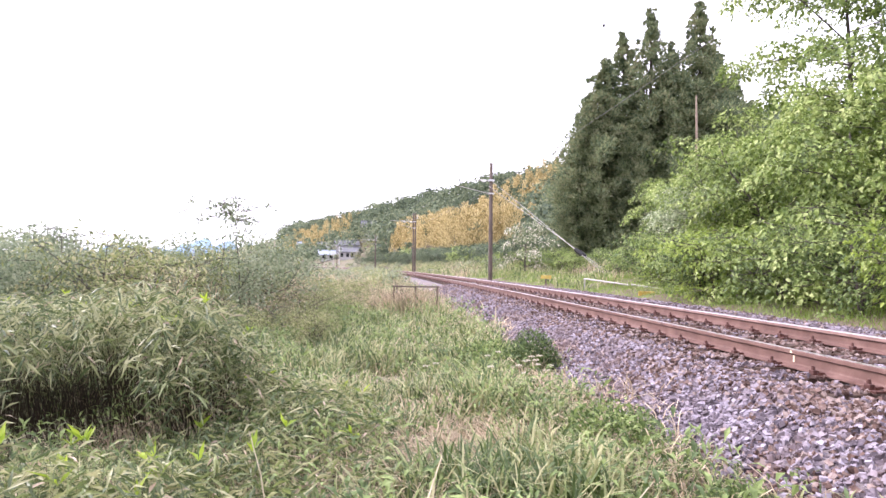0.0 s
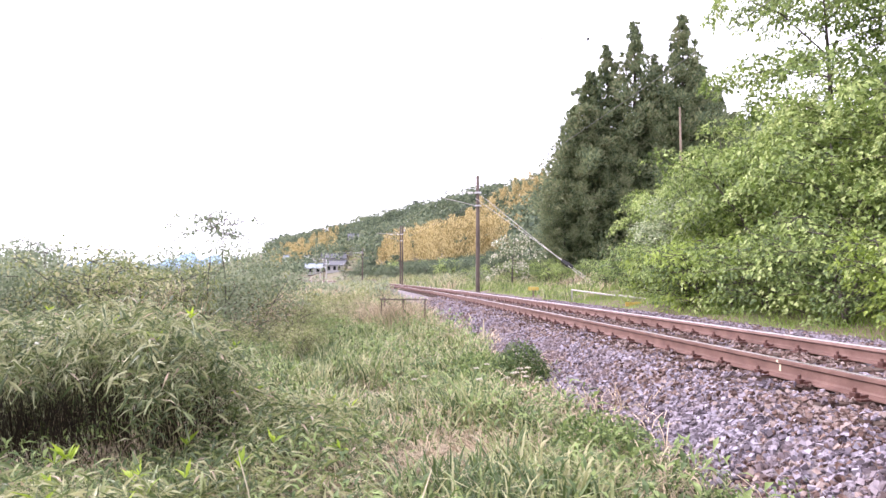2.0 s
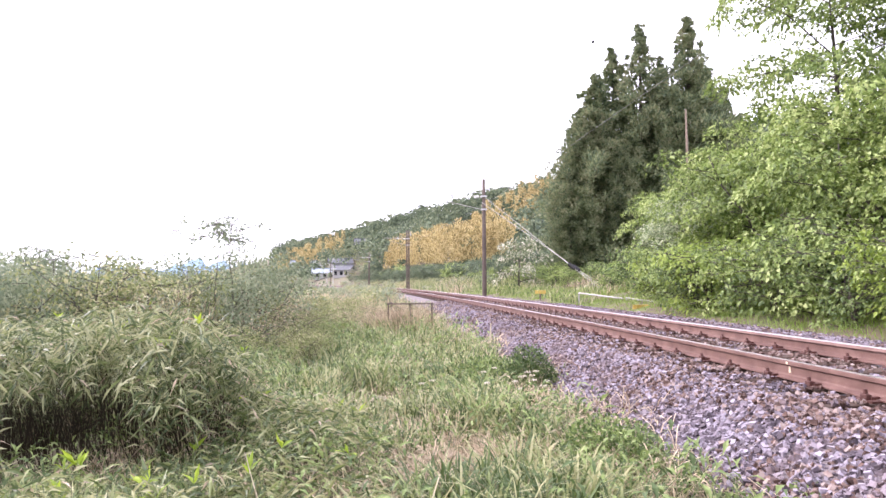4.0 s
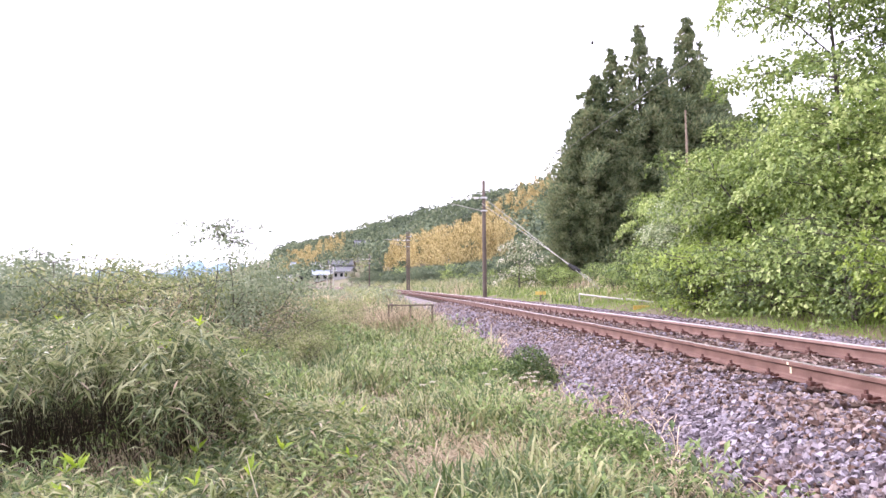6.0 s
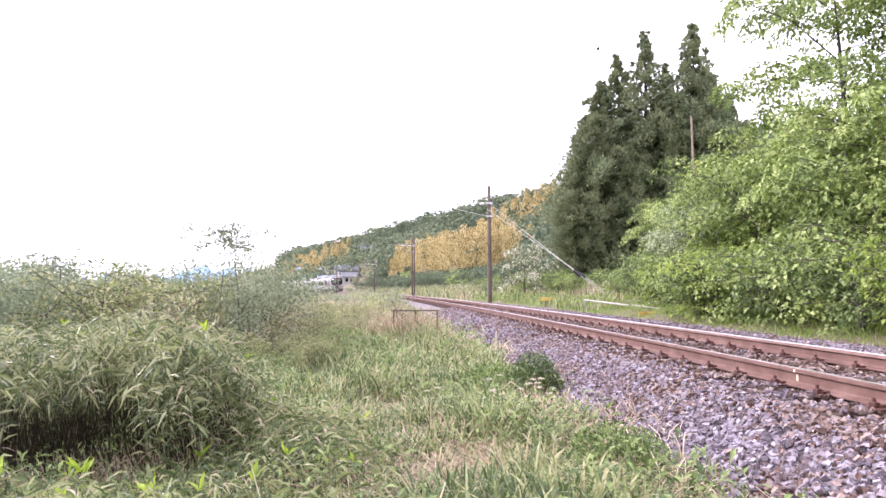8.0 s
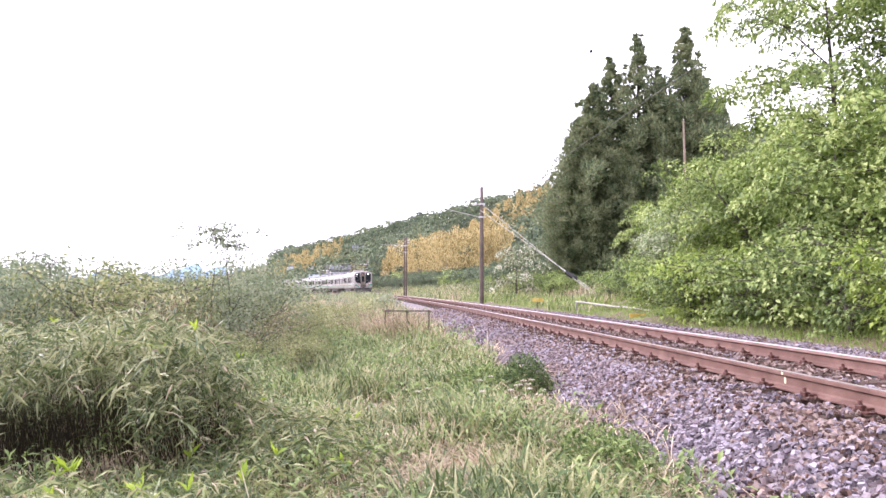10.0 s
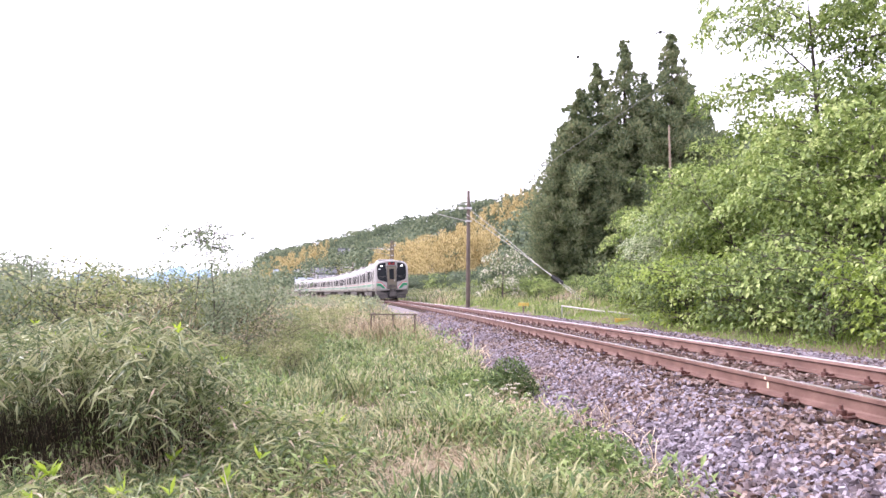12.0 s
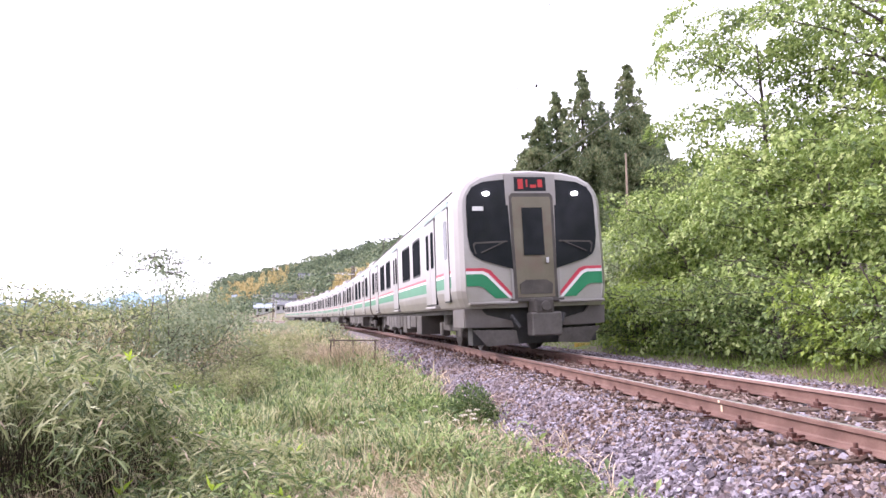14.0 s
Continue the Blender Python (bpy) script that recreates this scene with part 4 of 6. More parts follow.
def build_bamboo_grass():
    """Leaning culms with fans of long pointed leaves at their upper half; a hollow opens under the overhanging front of the tall stand."""
    rng = np.random.default_rng(81)
    parts, lowly, young, dry = [], [], [], []
    x, y = scatter(rng, 26000, -9.5, 0.6, 2.0, 13.5)
    h = mound(x, y)
    dist = np.hypot(x, y)
    keep = (h > 0.2) & (rng.uniform(0, 1, len(x)) < np.clip(6.0 / dist, 0.25, 1) ** 1.1 * np.clip(h * 1.1, np.where(y < 3.6, 0.8, 0.4), 1)) & (dist > 2.3) & (offset(x, y) < -2.4)
    hollow = (x / y < -0.415) & (x / y > -0.64) & (y < 5.75) & (y > 3.7)
    keep &= ~(hollow & (h > 0.5)) & ~((x / y < -0.415) & (x / y > -0.63) & (y > 4.0) & (y < 4.8))
    x, y, h = x[keep], y[keep], h[keep]
    z = ground_z(x, y)
    n = len(x)
    H = h * rng.uniform(0.72, 1.06, n)
    la = rng.uniform(0, 6.28, n)
    lean = np.stack([np.cos(la), np.sin(la)], 1) * (H * rng.uniform(0.05, 0.35, n))[:, None]
    # the front of the tall stand leans out over the hollow
    front = (h > 0.9) & (y < 6.7)
    lean[front, 1] -= rng.uniform(0.05, 0.7, front.sum())
    root = np.stack([x, y, z], 1)
    tip = root + np.stack([lean[:, 0], lean[:, 1], H - np.where(front, 0.12 * np.abs(lean[:, 1]), 0)], 1)
    for k in range(15):
        low = np.where(front & (x / y < -0.39), 0.8, np.where(front, 0.55, 0.3))
        u = low + (1.02 - low) * rng.uniform(0.0, 1.0, n) ** 0.8
        c = root + (tip - root) * u[:, None] + np.array([0, 0, 0.06]) * np.sin(math.pi * u)[:, None]
        a = rng.uniform(0, 6.28, n)
        D = np.stack([np.cos(a), np.sin(a), rng.uniform(-0.9, 0.9, n)], 1)
        D[front, 2] -= 0.3
        L = rng.uniform(0.08, 0.175, n)
        g = leaf_arrays(c, D, L, L * rng.uniform(0.10, 0.16, n), rng, droop=rng.uniform(0.0, 0.45, (n, 1)), flat=0.25)
        tall = np.repeat(h > 0.62, 4)
        if k == 0:
            dry.append(g)
        else:
            parts.append((g[0], g[1][tall]))
            if k < 9:
                lowly.append((g[0], g[1][~tall]))
    # yellow-green shoots and a few bleached leaves along the near edge of the hollow and through the stand
    sel = rng.choice(n, 170)
    shoot = [tip[sel]]
    sx = rng.uniform(-2.6, -1.0, 9)
    sy = rng.uniform(3.5, 4.4, 9)
    shoot.append(np.stack([sx, sy, ground_z(sx, sy) + rng.uniform(0.35, 0.6, 9)], 1))
    shoot = np.concatenate(shoot)
    for k in range(4):
        a = rng.uniform(0, 6.28, len(shoot))
        D = np.stack([np.cos(a) * 0.7, np.sin(a) * 0.7, rng.uniform(0.2, 1.1, len(shoot))], 1)
        L = rng.uniform(0.1, 0.18, len(shoot))
        young.append(leaf_arrays(shoot, D, L, L * 0.2, rng, droop=0.1, flat=0.6))
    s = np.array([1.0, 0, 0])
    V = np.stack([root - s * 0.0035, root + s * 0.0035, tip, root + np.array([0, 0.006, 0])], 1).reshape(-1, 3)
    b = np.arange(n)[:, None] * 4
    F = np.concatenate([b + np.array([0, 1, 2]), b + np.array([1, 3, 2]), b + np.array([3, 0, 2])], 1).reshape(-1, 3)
    tagged(put("bamboo_grass", raw_mesh("bamboo_grass", *join(*parts), M_SASA)), "thick green bamboo grass with long pointed leaves", "bamboo grass", kind="stuff")
    tagged(put("low_bamboo_grass", raw_mesh("low_bamboo_grass", *join(*lowly), M_SASA_LOW)), "low light green bamboo grass before the tall stand", "bamboo grass", kind="stuff")
    tagged(put("bamboo_grass_shoots", raw_mesh("bamboo_grass_shoots", *join(*young), M_SASA_YOUNG)), "fresh yellow-green shoots among the bamboo grass", "bamboo grass", kind="stuff")
    keep_dry = join(*dry)
    some = rng.uniform(0, 1, len(keep_dry[1]) // 4) < 0.35
    tagged(put("withered_bamboo_leaves", raw_mesh("withered_bamboo_leaves", keep_dry[0], keep_dry[1][np.repeat(some, 4)], M_DRY_LEAF)), "bleached withered leaves hanging in the bamboo grass", "dead leaves", kind="stuff")
    tagged(put("bamboo_grass_culms", raw_mesh("bamboo_grass_culms", V, F, M_CULM)), "thin brown culms of the bamboo grass, darkened for shade", "bamboo grass", kind="stuff")


build_bamboo_grass()


# trampled patches where dead thatch lies open
BARE = ((0.1, 5.0, 0.5, 0.5), (1.15, 5.0, 0.3, 0.7), (-1.75, 7.3, 0.4, 0.55), (0.9, 7.3, 0.25, 0.8), (-0.1, 6.4, 0.35, 0.2))


def build_grass():
    rng = np.random.default_rng(91)
    green, straw = [], []
    # near the camera, then farther strips with fewer and larger blades
    for n, x0, x1, y0, y1, h0, h1, w in ((36000, -3.2, 2.6, 2.4, 7.5, 0.12, 0.40, 0.014), (30000, -4.5, 2.2, 7.5, 15, 0.16, 0.46, 0.018),
                                         (22000, -7, 1.6, 15, 32, 0.2, 0.6, 0.024), (16000, -18, 0, 32, 75, 0.3, 0.9, 0.04), (9000, -60, -8, 75, 190, 0.5, 1.4, 0.09)):
        x, y = scatter(rng, n, x0, x1, y0, y1)
        o = offset(x, y)
        patch = np.sin(x * 2.1 + 0.5) * np.sin(y * 1.7) + 0.7 * np.sin(x * 4.7 + y * 3.1) + rng.normal(size=n) * 0.45
        ok = (o < -1.95 - 0.25 * np.sin(y * 1.3) - 0.15 * np.sin(y * 3.7)) & (patch > -0.45)
        for bx, by, rx, ry in BARE:
            ok &= ((x - bx) / rx) ** 2 + ((y - by) / ry) ** 2 + 0.5 * rng.normal(size=n) > 1
        x, y, o = x[ok], y[ok], o[ok]
        m = len(x)
        z = ground_z(x, y)
        H = rng.uniform(h0, h1, m) * np.clip((-o - 1.6) / 1.2, 0.45, 1.0) * np.where(mound(x, y) > 0.7, 0.6, 1) * np.clip(0.85 + 0.4 * np.sin(x * 1.7 + 1.1 * y) * np.sin(1.3 * y - x) + 0.25 * np.sin(5.1 * x) * np.sin(4.3 * y + x), 0.35, 1.45)
        green.append(blade_arrays(np.stack([x, y, z], 1), H, w * rng.uniform(0.6, 1.5, m), rng.uniform(0.25, 1.1, m), rng))
        # dead stalks between
        k = int(m * 0.36)
        x, y = scatter(rng, k, x0, x1, y0, y1)
        o = offset(x, y)
        ok = o < -1.8 - 0.2 * np.sin(y * 1.9)
        x, y, o = x[ok], y[ok], o[ok]
        m = len(x)
        straw.append(blade_arrays(np.stack([x, y, ground_z(x, y)], 1), rng.uniform(h0, h1, m) * 0.95, w * rng.uniform(0.4, 0.9, m), rng.uniform(0.5, 1.5, m), rng, curl=1.1))
    # pale reeds by the fence and along the curve
    for n, cx, cy, sx, sy, h0, h1, w in ((1500, -1.2, 4.4, 1.2, 1.0, 0.2, 0.42, 0.006), (700, -1.6, 20.0, 0.7, 1.6, 0.5, 0.95, 0.012), (1300, -1.0, 18.0, 0.5, 0.5, 0.35, 0.85, 0.011), (500, -2.7, 33, 1.0, 5, 0.5, 0.95, 0.018), (500, -4.0, 44, 1.2, 6, 0.6, 1.0, 0.022), (700, -8.5, 62, 2.0, 12, 0.6, 1.1, 0.035), (500, -5.1, 13.0, 0.4, 0.6, 0.9, 2.0, 0.012), (2200, 0.1, 5.0, 0.3, 0.3, 0.08, 0.24, 0.009), (500, -0.1, 6.4, 0.2, 0.14, 0.08, 0.2, 0.009), (900, 1.25, 4.9, 0.25, 0.9, 0.06, 0.16, 0.008), (900, 0.95, 7.2, 0.22, 1.0, 0.06, 0.2, 0.009), (500, -1.75, 7.3, 0.3, 0.4, 0.2, 0.5, 0.01)):
        x, y = rng.normal(cx, sx, n), rng.normal(cy, sy, n)
        o = offset(x, y)
        ok = o < -2.1
        x, y = x[ok], y[ok]
        straw.append(blade_arrays(np.stack([x, y, ground_z(x, y)], 1), rng.uniform(h0, h1, len(x)), w * rng.uniform(0.5, 1.1, len(x)), rng.uniform(0.15, 0.6, len(x)) if h1 > 0.5 else rng.uniform(0.8, 1.6, len(x)), rng))
    # rough growth beyond the far verge
    for n, s0, s1, o0, o1, h0, h1, w in ((7000, 24, 60, 3.4, 11, 0.2, 0.55, 0.03), (5000, 50, 110, 3.0, 9, 0.4, 1.0, 0.05)):
        s = rng.uniform(s0, s1, n)
        off = rng.uniform(o0, o1, n)
        h = np.interp(s, ARC, HEAD)
        P = np.stack([np.interp(s, ARC, CX) + off * np.cos(h), np.interp(s, ARC, CY) + off * np.sin(h), np.zeros(n)], 1)
        P[:, 2] = ground_z(P[:, 0], P[:, 1])
        H = rng.uniform(h0, h1, n)
        sel = np.sin(P[:, 0] * 1.1) + np.sin(P[:, 1] * 0.6) + rng.normal(size=n) * 0.6 > 1.0
        straw.append(blade_arrays(P[sel], H[sel], w * 0.7, rng.uniform(0.2, 0.7, sel.sum()), rng))
        green.append(blade_arrays(P[~sel], H[~sel], w, rng.uniform(0.3, 1.0, (~sel).sum()), rng))
    # broad-leaved plants between the blades
    broad = []
    for n, x0, x1, y0, y1, l in ((13000, -3.2, 2.4, 2.4, 8, 0.10), (15000, -5.5, 2.0, 8, 16, 0.12), (10000, -8, 1.2, 16, 34, 0.17)):
        x, y = scatter(rng, n, x0, x1, y0, y1)
        ok = (offset(x, y) < -2.1) & (np.sin(x * 3.3 + y) + np.sin(y * 2.6 - x * 1.2) + rng.normal(size=n) * 0.5 > 0.0)
        x, y = x[ok], y[ok]
        m = len(x)
        a = rng.uniform(0, 6.28, m)
        P = np.stack([x, y, ground_z(x, y) + rng.uniform(0.05, 0.36, m) * (1 + 0.6 * np.clip((y - 8) / 4, 0, 1) * (0.5 + 0.5 * np.sin(x * 2.3 + y * 0.9)))], 1)
        D = np.stack([np.cos(a), np.sin(a), rng.uniform(0.1, 1.3, m)], 1)
        L = l * rng.uniform(0.5, 1.35, m)
        broad.append(leaf_arrays(P, D, L, L * rng.uniform(0.15, 0.3, m), rng, droop=0.2, flat=0.7))
    tagged(put("undergrowth", raw_mesh("undergrowth", *join(*broad), M_WEED)), "broad-leaved green weeds among the grass", "weeds", kind="stuff")
    tagged(put("grass", raw_mesh("grass", *join(*green), M_GRASS)), "long rough green grass beside the track", "grass", kind="stuff")
    tagged(put("dead_grass", raw_mesh("dead_grass", *join(*straw), M_STRAW)), "bleached dead grass and reed stalks", "dead grass", kind="stuff")
    # verge on the far side
    x, y = [], []
    n = 26000
    s = rng.uniform(2, 60, n)
    off = 3.1 + rng.uniform(0, 2.2, n) ** 1.2
    h = np.interp(s, ARC, HEAD)
    x, y = np.interp(s, ARC, CX) + off * np.cos(h), np.interp(s, ARC, CY) + off * np.sin(h)
    H = rng.uniform(0.07, 0.26, n) * np.clip((off - 2.9), 0.3, 1.2)
    tagged(put("verge_grass", raw_mesh("verge_grass", *blade_arrays(np.stack([x, y, ground_z(x, y)], 1), H, 0.014 * rng.uniform(0.5, 1.4, n), rng.uniform(0.3, 1.1, n), rng), M_VERGE)),
           "short bright green grass of the far verge", "grass", kind="stuff")


build_grass()


M_DARK_WEED = leafy("dark_weed_leaf", [(0.03, 0.06, 0.018), (0.055, 0.10, 0.028), (0.09, 0.15, 0.04)], vary=0.7)


def build_weed(x, y, r, h, count, seed, mat, label, leaf=0.05):
    rng = np.random.default_rng(seed)
    d = unit(rng.normal(size=(count, 3)))
    d[:, 2] = np.abs(d[:, 2])
    C = d * np.array([r, r, h]) * (rng.uniform(0.35, 1.05, count) ** 0.6)[:, None]
    D = d + rng.normal(size=d.shape) * 0.5
    L = leaf * rng.uniform(0.6, 1.3, count)
    root = tagged(new("weed"), label, "weed", "weeds on the ballast edge")
    root.matrix_basis = pose(x, y, float(ground_z(x, y)) - 0.02)
    put("leaves", raw_mesh("weed_leaves", *leaf_arrays(C, D, L, L * 0.5, rng, flat=0.4), mat), root)
    bm = bmesh.new()
    for k in range(14):
        a = rng.uniform(0, 6.28)
        rod(bm, (0, 0, 0), (math.cos(a) * r * 0.7, math.sin(a) * r * 0.7, h * rng.uniform(0.5, 0.9)), 0.004, 0.002, 5)
    part("stems", bm, M_WEED, root)


build_weed(1.0, 8.2, 0.32, 0.5, 3000, 1, M_DARK_WEED, "dark green bushy weed on the edge of the ballast", 0.04)
build_weed(0.55, 8.6, 0.45, 0.36, 2400, 2, M_WEED, "low green weed on the edge of the ballast", 0.045)
build_weed(1.08, 4.7, 0.38, 0.34, 3200, 3, M_WEED, "fine-leaved light green weed beside the ballast", 0.035)
build_weed(1.42, 3.55, 0.22, 0.14, 500, 4, M_WEED, "small green weed growing among the stones", 0.04)
build_weed(1.85, 3.6, 0.14, 0.1, 220, 5, M_WEED, "small green weed growing among the stones", 0.04)
build_weed(1.75, 4.2, 0.1, 0.08, 160, 6, M_WEED, "small green weed growing among the stones", 0.035)


def build_flower(x, y, h, n):
    """A wild flower: a thin stem under flat heads of tiny white florets."""
    root = tagged(new("wild_flower"), "white flat-headed wild flower in the grass", "flower", "white wild flowers")
    root.matrix_basis = pose(x, y, float(ground_z(x, y)), 0, 0, 90 * x)
    for k in range(n):
        a = 2.4 * k
        tip = (0.07 * math.cos(a), 0.07 * math.sin(a), h * (1 - 0.1 * k))
        bm = bmesh.new()
        tube(bm, [(0, 0, -0.02), (tip[0] * 0.3, tip[1] * 0.3, h * 0.5), tip], [0.004, 0.003, 0.002], 5)
        part("stem", bm, M_WEED, root)
        bm = bmesh.new()
        for j in range(9):
            b, r = 2.4 * j, 0.011 * math.sqrt(j)
            bmesh.ops.create_icosphere(bm, subdivisions=1, radius=0.008, matrix=Matrix.Translation((tip[0] + r * math.cos(b), tip[1] + r * math.sin(b), tip[2] + 0.004 * math.sin(j))))
        part("flower_head", bm, M_FLORET, root, "small white florets")


M_FLORET = leafy("white_floret", [(0.33, 0.36, 0.24), (0.4, 0.43, 0.33)], thru=0.3)
for x, y, h, n in ((0.82, 7.0, 0.34, 3), (0.95, 7.25, 0.3, 2), (0.72, 6.6, 0.36, 2), (0.98, 6.7, 0.28, 2), (0.5, 7.6, 0.36, 2), (0.3, 6.2, 0.36, 1), (-0.2, 7.0, 0.4, 2), (0.6, 5.9, 0.34, 1)):
    build_flower(x, y, h, n)


def build_stones():
    """Loose crushed stone on the shoulder, between the rails and on the far shoulder."""
    rng = np.random.default_rng(101)
    cube = np.array([(-1, -1, -1), (1, -1, -1), (1, 1, -1), (-1, 1, -1), (-1, -1, 1), (1, -1, 1), (1, 1, 1), (-1, 1, 1)], float)
    quads = [(0, 3, 2, 1), (4, 5, 6, 7), (0, 1, 5, 4), (1, 2, 6, 5), (2, 3, 7, 6), (3, 0, 4, 7)]
    tri = np.array([(a, b, c) for a, b, c, d in quads] + [(a, c, d) for a, b, c, d in quads])
    S, O = [], []
    for n, s0, s1, o0, o1 in ((38000, 1.9, 12, -2.05, -0.64), (15000, 12, 30, -2.0, -0.64), (17000, 1.9, 14, -0.5, 0.5), (4500, 14, 32, -0.5, 0.5), (14000, 4, 26, 0.66, 3.0), (4000, 26, 44, 0.66, 2.6)):
        S.append(rng.uniform(s0, s1, n))
        O.append(rng.uniform(o0, o1, n))
    S, O = np.concatenate(S), np.concatenate(O)
    n = len(S)
    # sleepers stay clear on top
    ph = (S + 3.0) / 0.5927
    on = (np.abs(ph - np.round(ph)) * 0.5927 < 0.12) & (np.abs(O) < 1.04) & (rng.uniform(0, 1, n) > np.where(np.abs(O) < 0.5, 0.2, 0.25))
    S, O = S[~on], O[~on]
    n = len(S)
    ph = (S + 3.0) / 0.5927
    lying = (np.abs(ph - np.round(ph)) * 0.5927 < 0.105) & (np.abs(O) < 1.04)
    c = CANT / 1.067
    zb = np.interp(O, [-2.05, -1.92, -1.45, -1.25, -1.0, -0.5, 0.5, 1.0, 1.35, 1.9, 2.3, 2.75], [-0.62, -0.54, -0.295, -0.212, -0.2, -0.19, -0.175 + c * 0.5, -0.16 + c, -0.15 + c, -0.14, -0.15, -0.2])
    h = np.interp(S, ARC, HEAD)
    X, Y = np.interp(S, ARC, CX) + O * np.cos(h), np.interp(S, ARC, CY) + O * np.sin(h)
    size = (0.011 + 0.0145 * rng.uniform(0, 1, n) ** 1.5) * np.where(S > 14, 1.35, 1)
    Z = zb + rng.uniform(-0.3, 0.75, n) * size + np.where(np.abs(O) < 0.5, 0.012, 0)
    Z = np.where(lying, -0.134 + CANT * O / 1.13 + size * 0.5, Z)
    P = cube[None] * (0.72 + rng.uniform(-0.28, 0.28, (n, 8, 3)))
    P = P * np.stack([rng.uniform(0.8, 1.35, n), rng.uniform(0.7, 1.1, n), rng.uniform(0.5, 0.95, n)], 1)[:, None]
    q = unit(rng.normal(size=(n, 4)))
    w, a, b, d = q.T
    R = np.stack([1 - 2 * (b * b + d * d), 2 * (a * b - w * d), 2 * (a * d + w * b), 2 * (a * b + w * d), 1 - 2 * (a * a + d * d), 2 * (b * d - w * a),
                  2 * (a * d - w * b), 2 * (b * d + w * a), 1 - 2 * (a * a + b * b)], 1).reshape(n, 3, 3)
    P = np.einsum("nij,nkj->nki", R, P) * size[:, None, None] + np.stack([X, Y, Z], 1)[:, None]
    F = (np.arange(n)[:, None, None] * 8 + tri[None]).reshape(-1, 3)
    # brake dust and rail rust colour the stones close to the rails
    rusty = (rng.uniform(0, 1, n) < np.interp(np.abs(O), [0, 0.5, 0.9, 1.3, 1.7, 2.1], [0.75, 0.85, 0.65, 0.36, 0.2, 0.3]) + 0.3 * np.sin(S * 1.9 + O * 3) * np.sin(O * 4.1 - S * 0.8)).astype(np.int32)
    tagged(put("ballast_stones", raw_mesh("ballast_stones", P.reshape(-1, 3), F, [M_STONE, M_RUST_STONE], np.repeat(rusty, 12))), "loose grey, lilac and rust-stained crushed stone", "ballast", kind="stuff")


build_stones()


# ---- unseen trees added behind the camera, so the train's glass mirrors less sky ----
for k, x, y, turn, size in ((0, -7, -7, 10, 1.6), (1, -3.5, -9.5, 80, 1.7), (0, 0.5, -10, 150, 1.6), (1, 9.5, -6, 30, 1.7), (0, 10.5, -12, 200, 1.9), (1, -11, -11, 260, 1.9), (1, 3.5, -15, 310, 2.0), (0, -6, -16, 120, 2.1), (1, 12, 0, 70, 1.6), (0, -13, -4, 170, 1.3)):
    plant(K_FAR_BUSH[1], x, y, turn, size, group="trees behind the viewpoint")
plant(K_TALL, -9, -15, 100, 1.1, group="trees behind the viewpoint")
plant(K_TALL, 2.5, -18, 10, 1.2, group="trees behind the viewpoint")


# ---- the train ----
M_STEEL = material("brushed_stainless", [(0.29, 0.275, 0.265), (0.35, 0.335, 0.325)], scale=0.8, fine=30, rough=0.36, metal=0.45, bump=0.02, stain=((0.24, 0.215, 0.19), 0.5, 1.3))
M_MASK = material("silver_grey_front", [(0.22, 0.208, 0.2), (0.27, 0.257, 0.25)], scale=1.5, fine=30, rough=0.4, metal=0.15, bump=0.01, stain=((0.22, 0.19, 0.17), 0.5, 2.0))
M_DOOR_END = material("weathered_end_door", [(0.105, 0.092, 0.06), (0.14, 0.125, 0.088)], scale=2, fine=30, rough=0.5, bump=0.02, stain=((0.12, 0.08, 0.06), 0.8, 2.4))
M_GREEN = material("green_stripe", [(0.0, 0.15, 0.065), (0.01, 0.19, 0.085)], scale=2, rough=0.4, bump=0)
M_RED = material("red_stripe", [(0.36, 0.02, 0.045), (0.44, 0.035, 0.065)], scale=2, rough=0.4, bump=0)
M_TEAL = material("pale_teal_stripe", [(0.16, 0.27, 0.25), (0.2, 0.32, 0.3)], scale=2, rough=0.4, bump=0)
M_PAINT_WHITE = material("white_stripe", [(0.55, 0.55, 0.55), (0.6, 0.6, 0.6)], scale=2, rough=0.4, bump=0)
M_GLASS = material("tinted_glass", [(0.012, 0.014, 0.016), (0.02, 0.022, 0.026)], scale=2, rough=0.05, bump=0, spec=0.08)
M_WINDOW = material("dark_side_glass", [(0.012, 0.014, 0.016), (0.02, 0.022, 0.026)], scale=2, rough=0.3, bump=0, spec=0.0)
M_SKIRT = material("grey_skirt_paint", [(0.075, 0.068, 0.066), (0.115, 0.105, 0.1)], scale=2, fine=30, rough=0.5, bump=0.05, stain=((0.08, 0.06, 0.05), 0.6, 3.0))
M_UNDER = material("grimy_underframe", [(0.03, 0.027, 0.025), (0.08, 0.07, 0.062)], scale=3, fine=30, rough=0.75, bump=0.2)
M_BOXES = material("dusty_equipment_box", [(0.045, 0.04, 0.037), (0.105, 0.096, 0.09)], scale=2, fine=20, rough=0.6, bump=0.1)
M_LAMP = bpy.data.materials.new("headlamp_lit")
M_LAMP.use_nodes = True
M_LAMP.node_tree.nodes["Principled BSDF"].inputs["Emission Color"].default_value = (1, 0.98, 0.93, 1)
M_LAMP.node_tree.nodes["Principled BSDF"].inputs["Emission Strength"].default_value = 6.0
M_LED = bpy.data.materials.new("red_display_led")
M_LED.use_nodes = True
M_LED.node_tree.nodes["Principled BSDF"].inputs["Base Color"].default_value = (0.3, 0.01, 0.01, 1)
M_LED.node_tree.nodes["Principled BSDF"].inputs["Emission Color"].default_value = (1, 0.03, 0.04, 1)
M_LED.node_tree.nodes["Principled BSDF"].inputs["Emission Strength"].default_value = 0.07

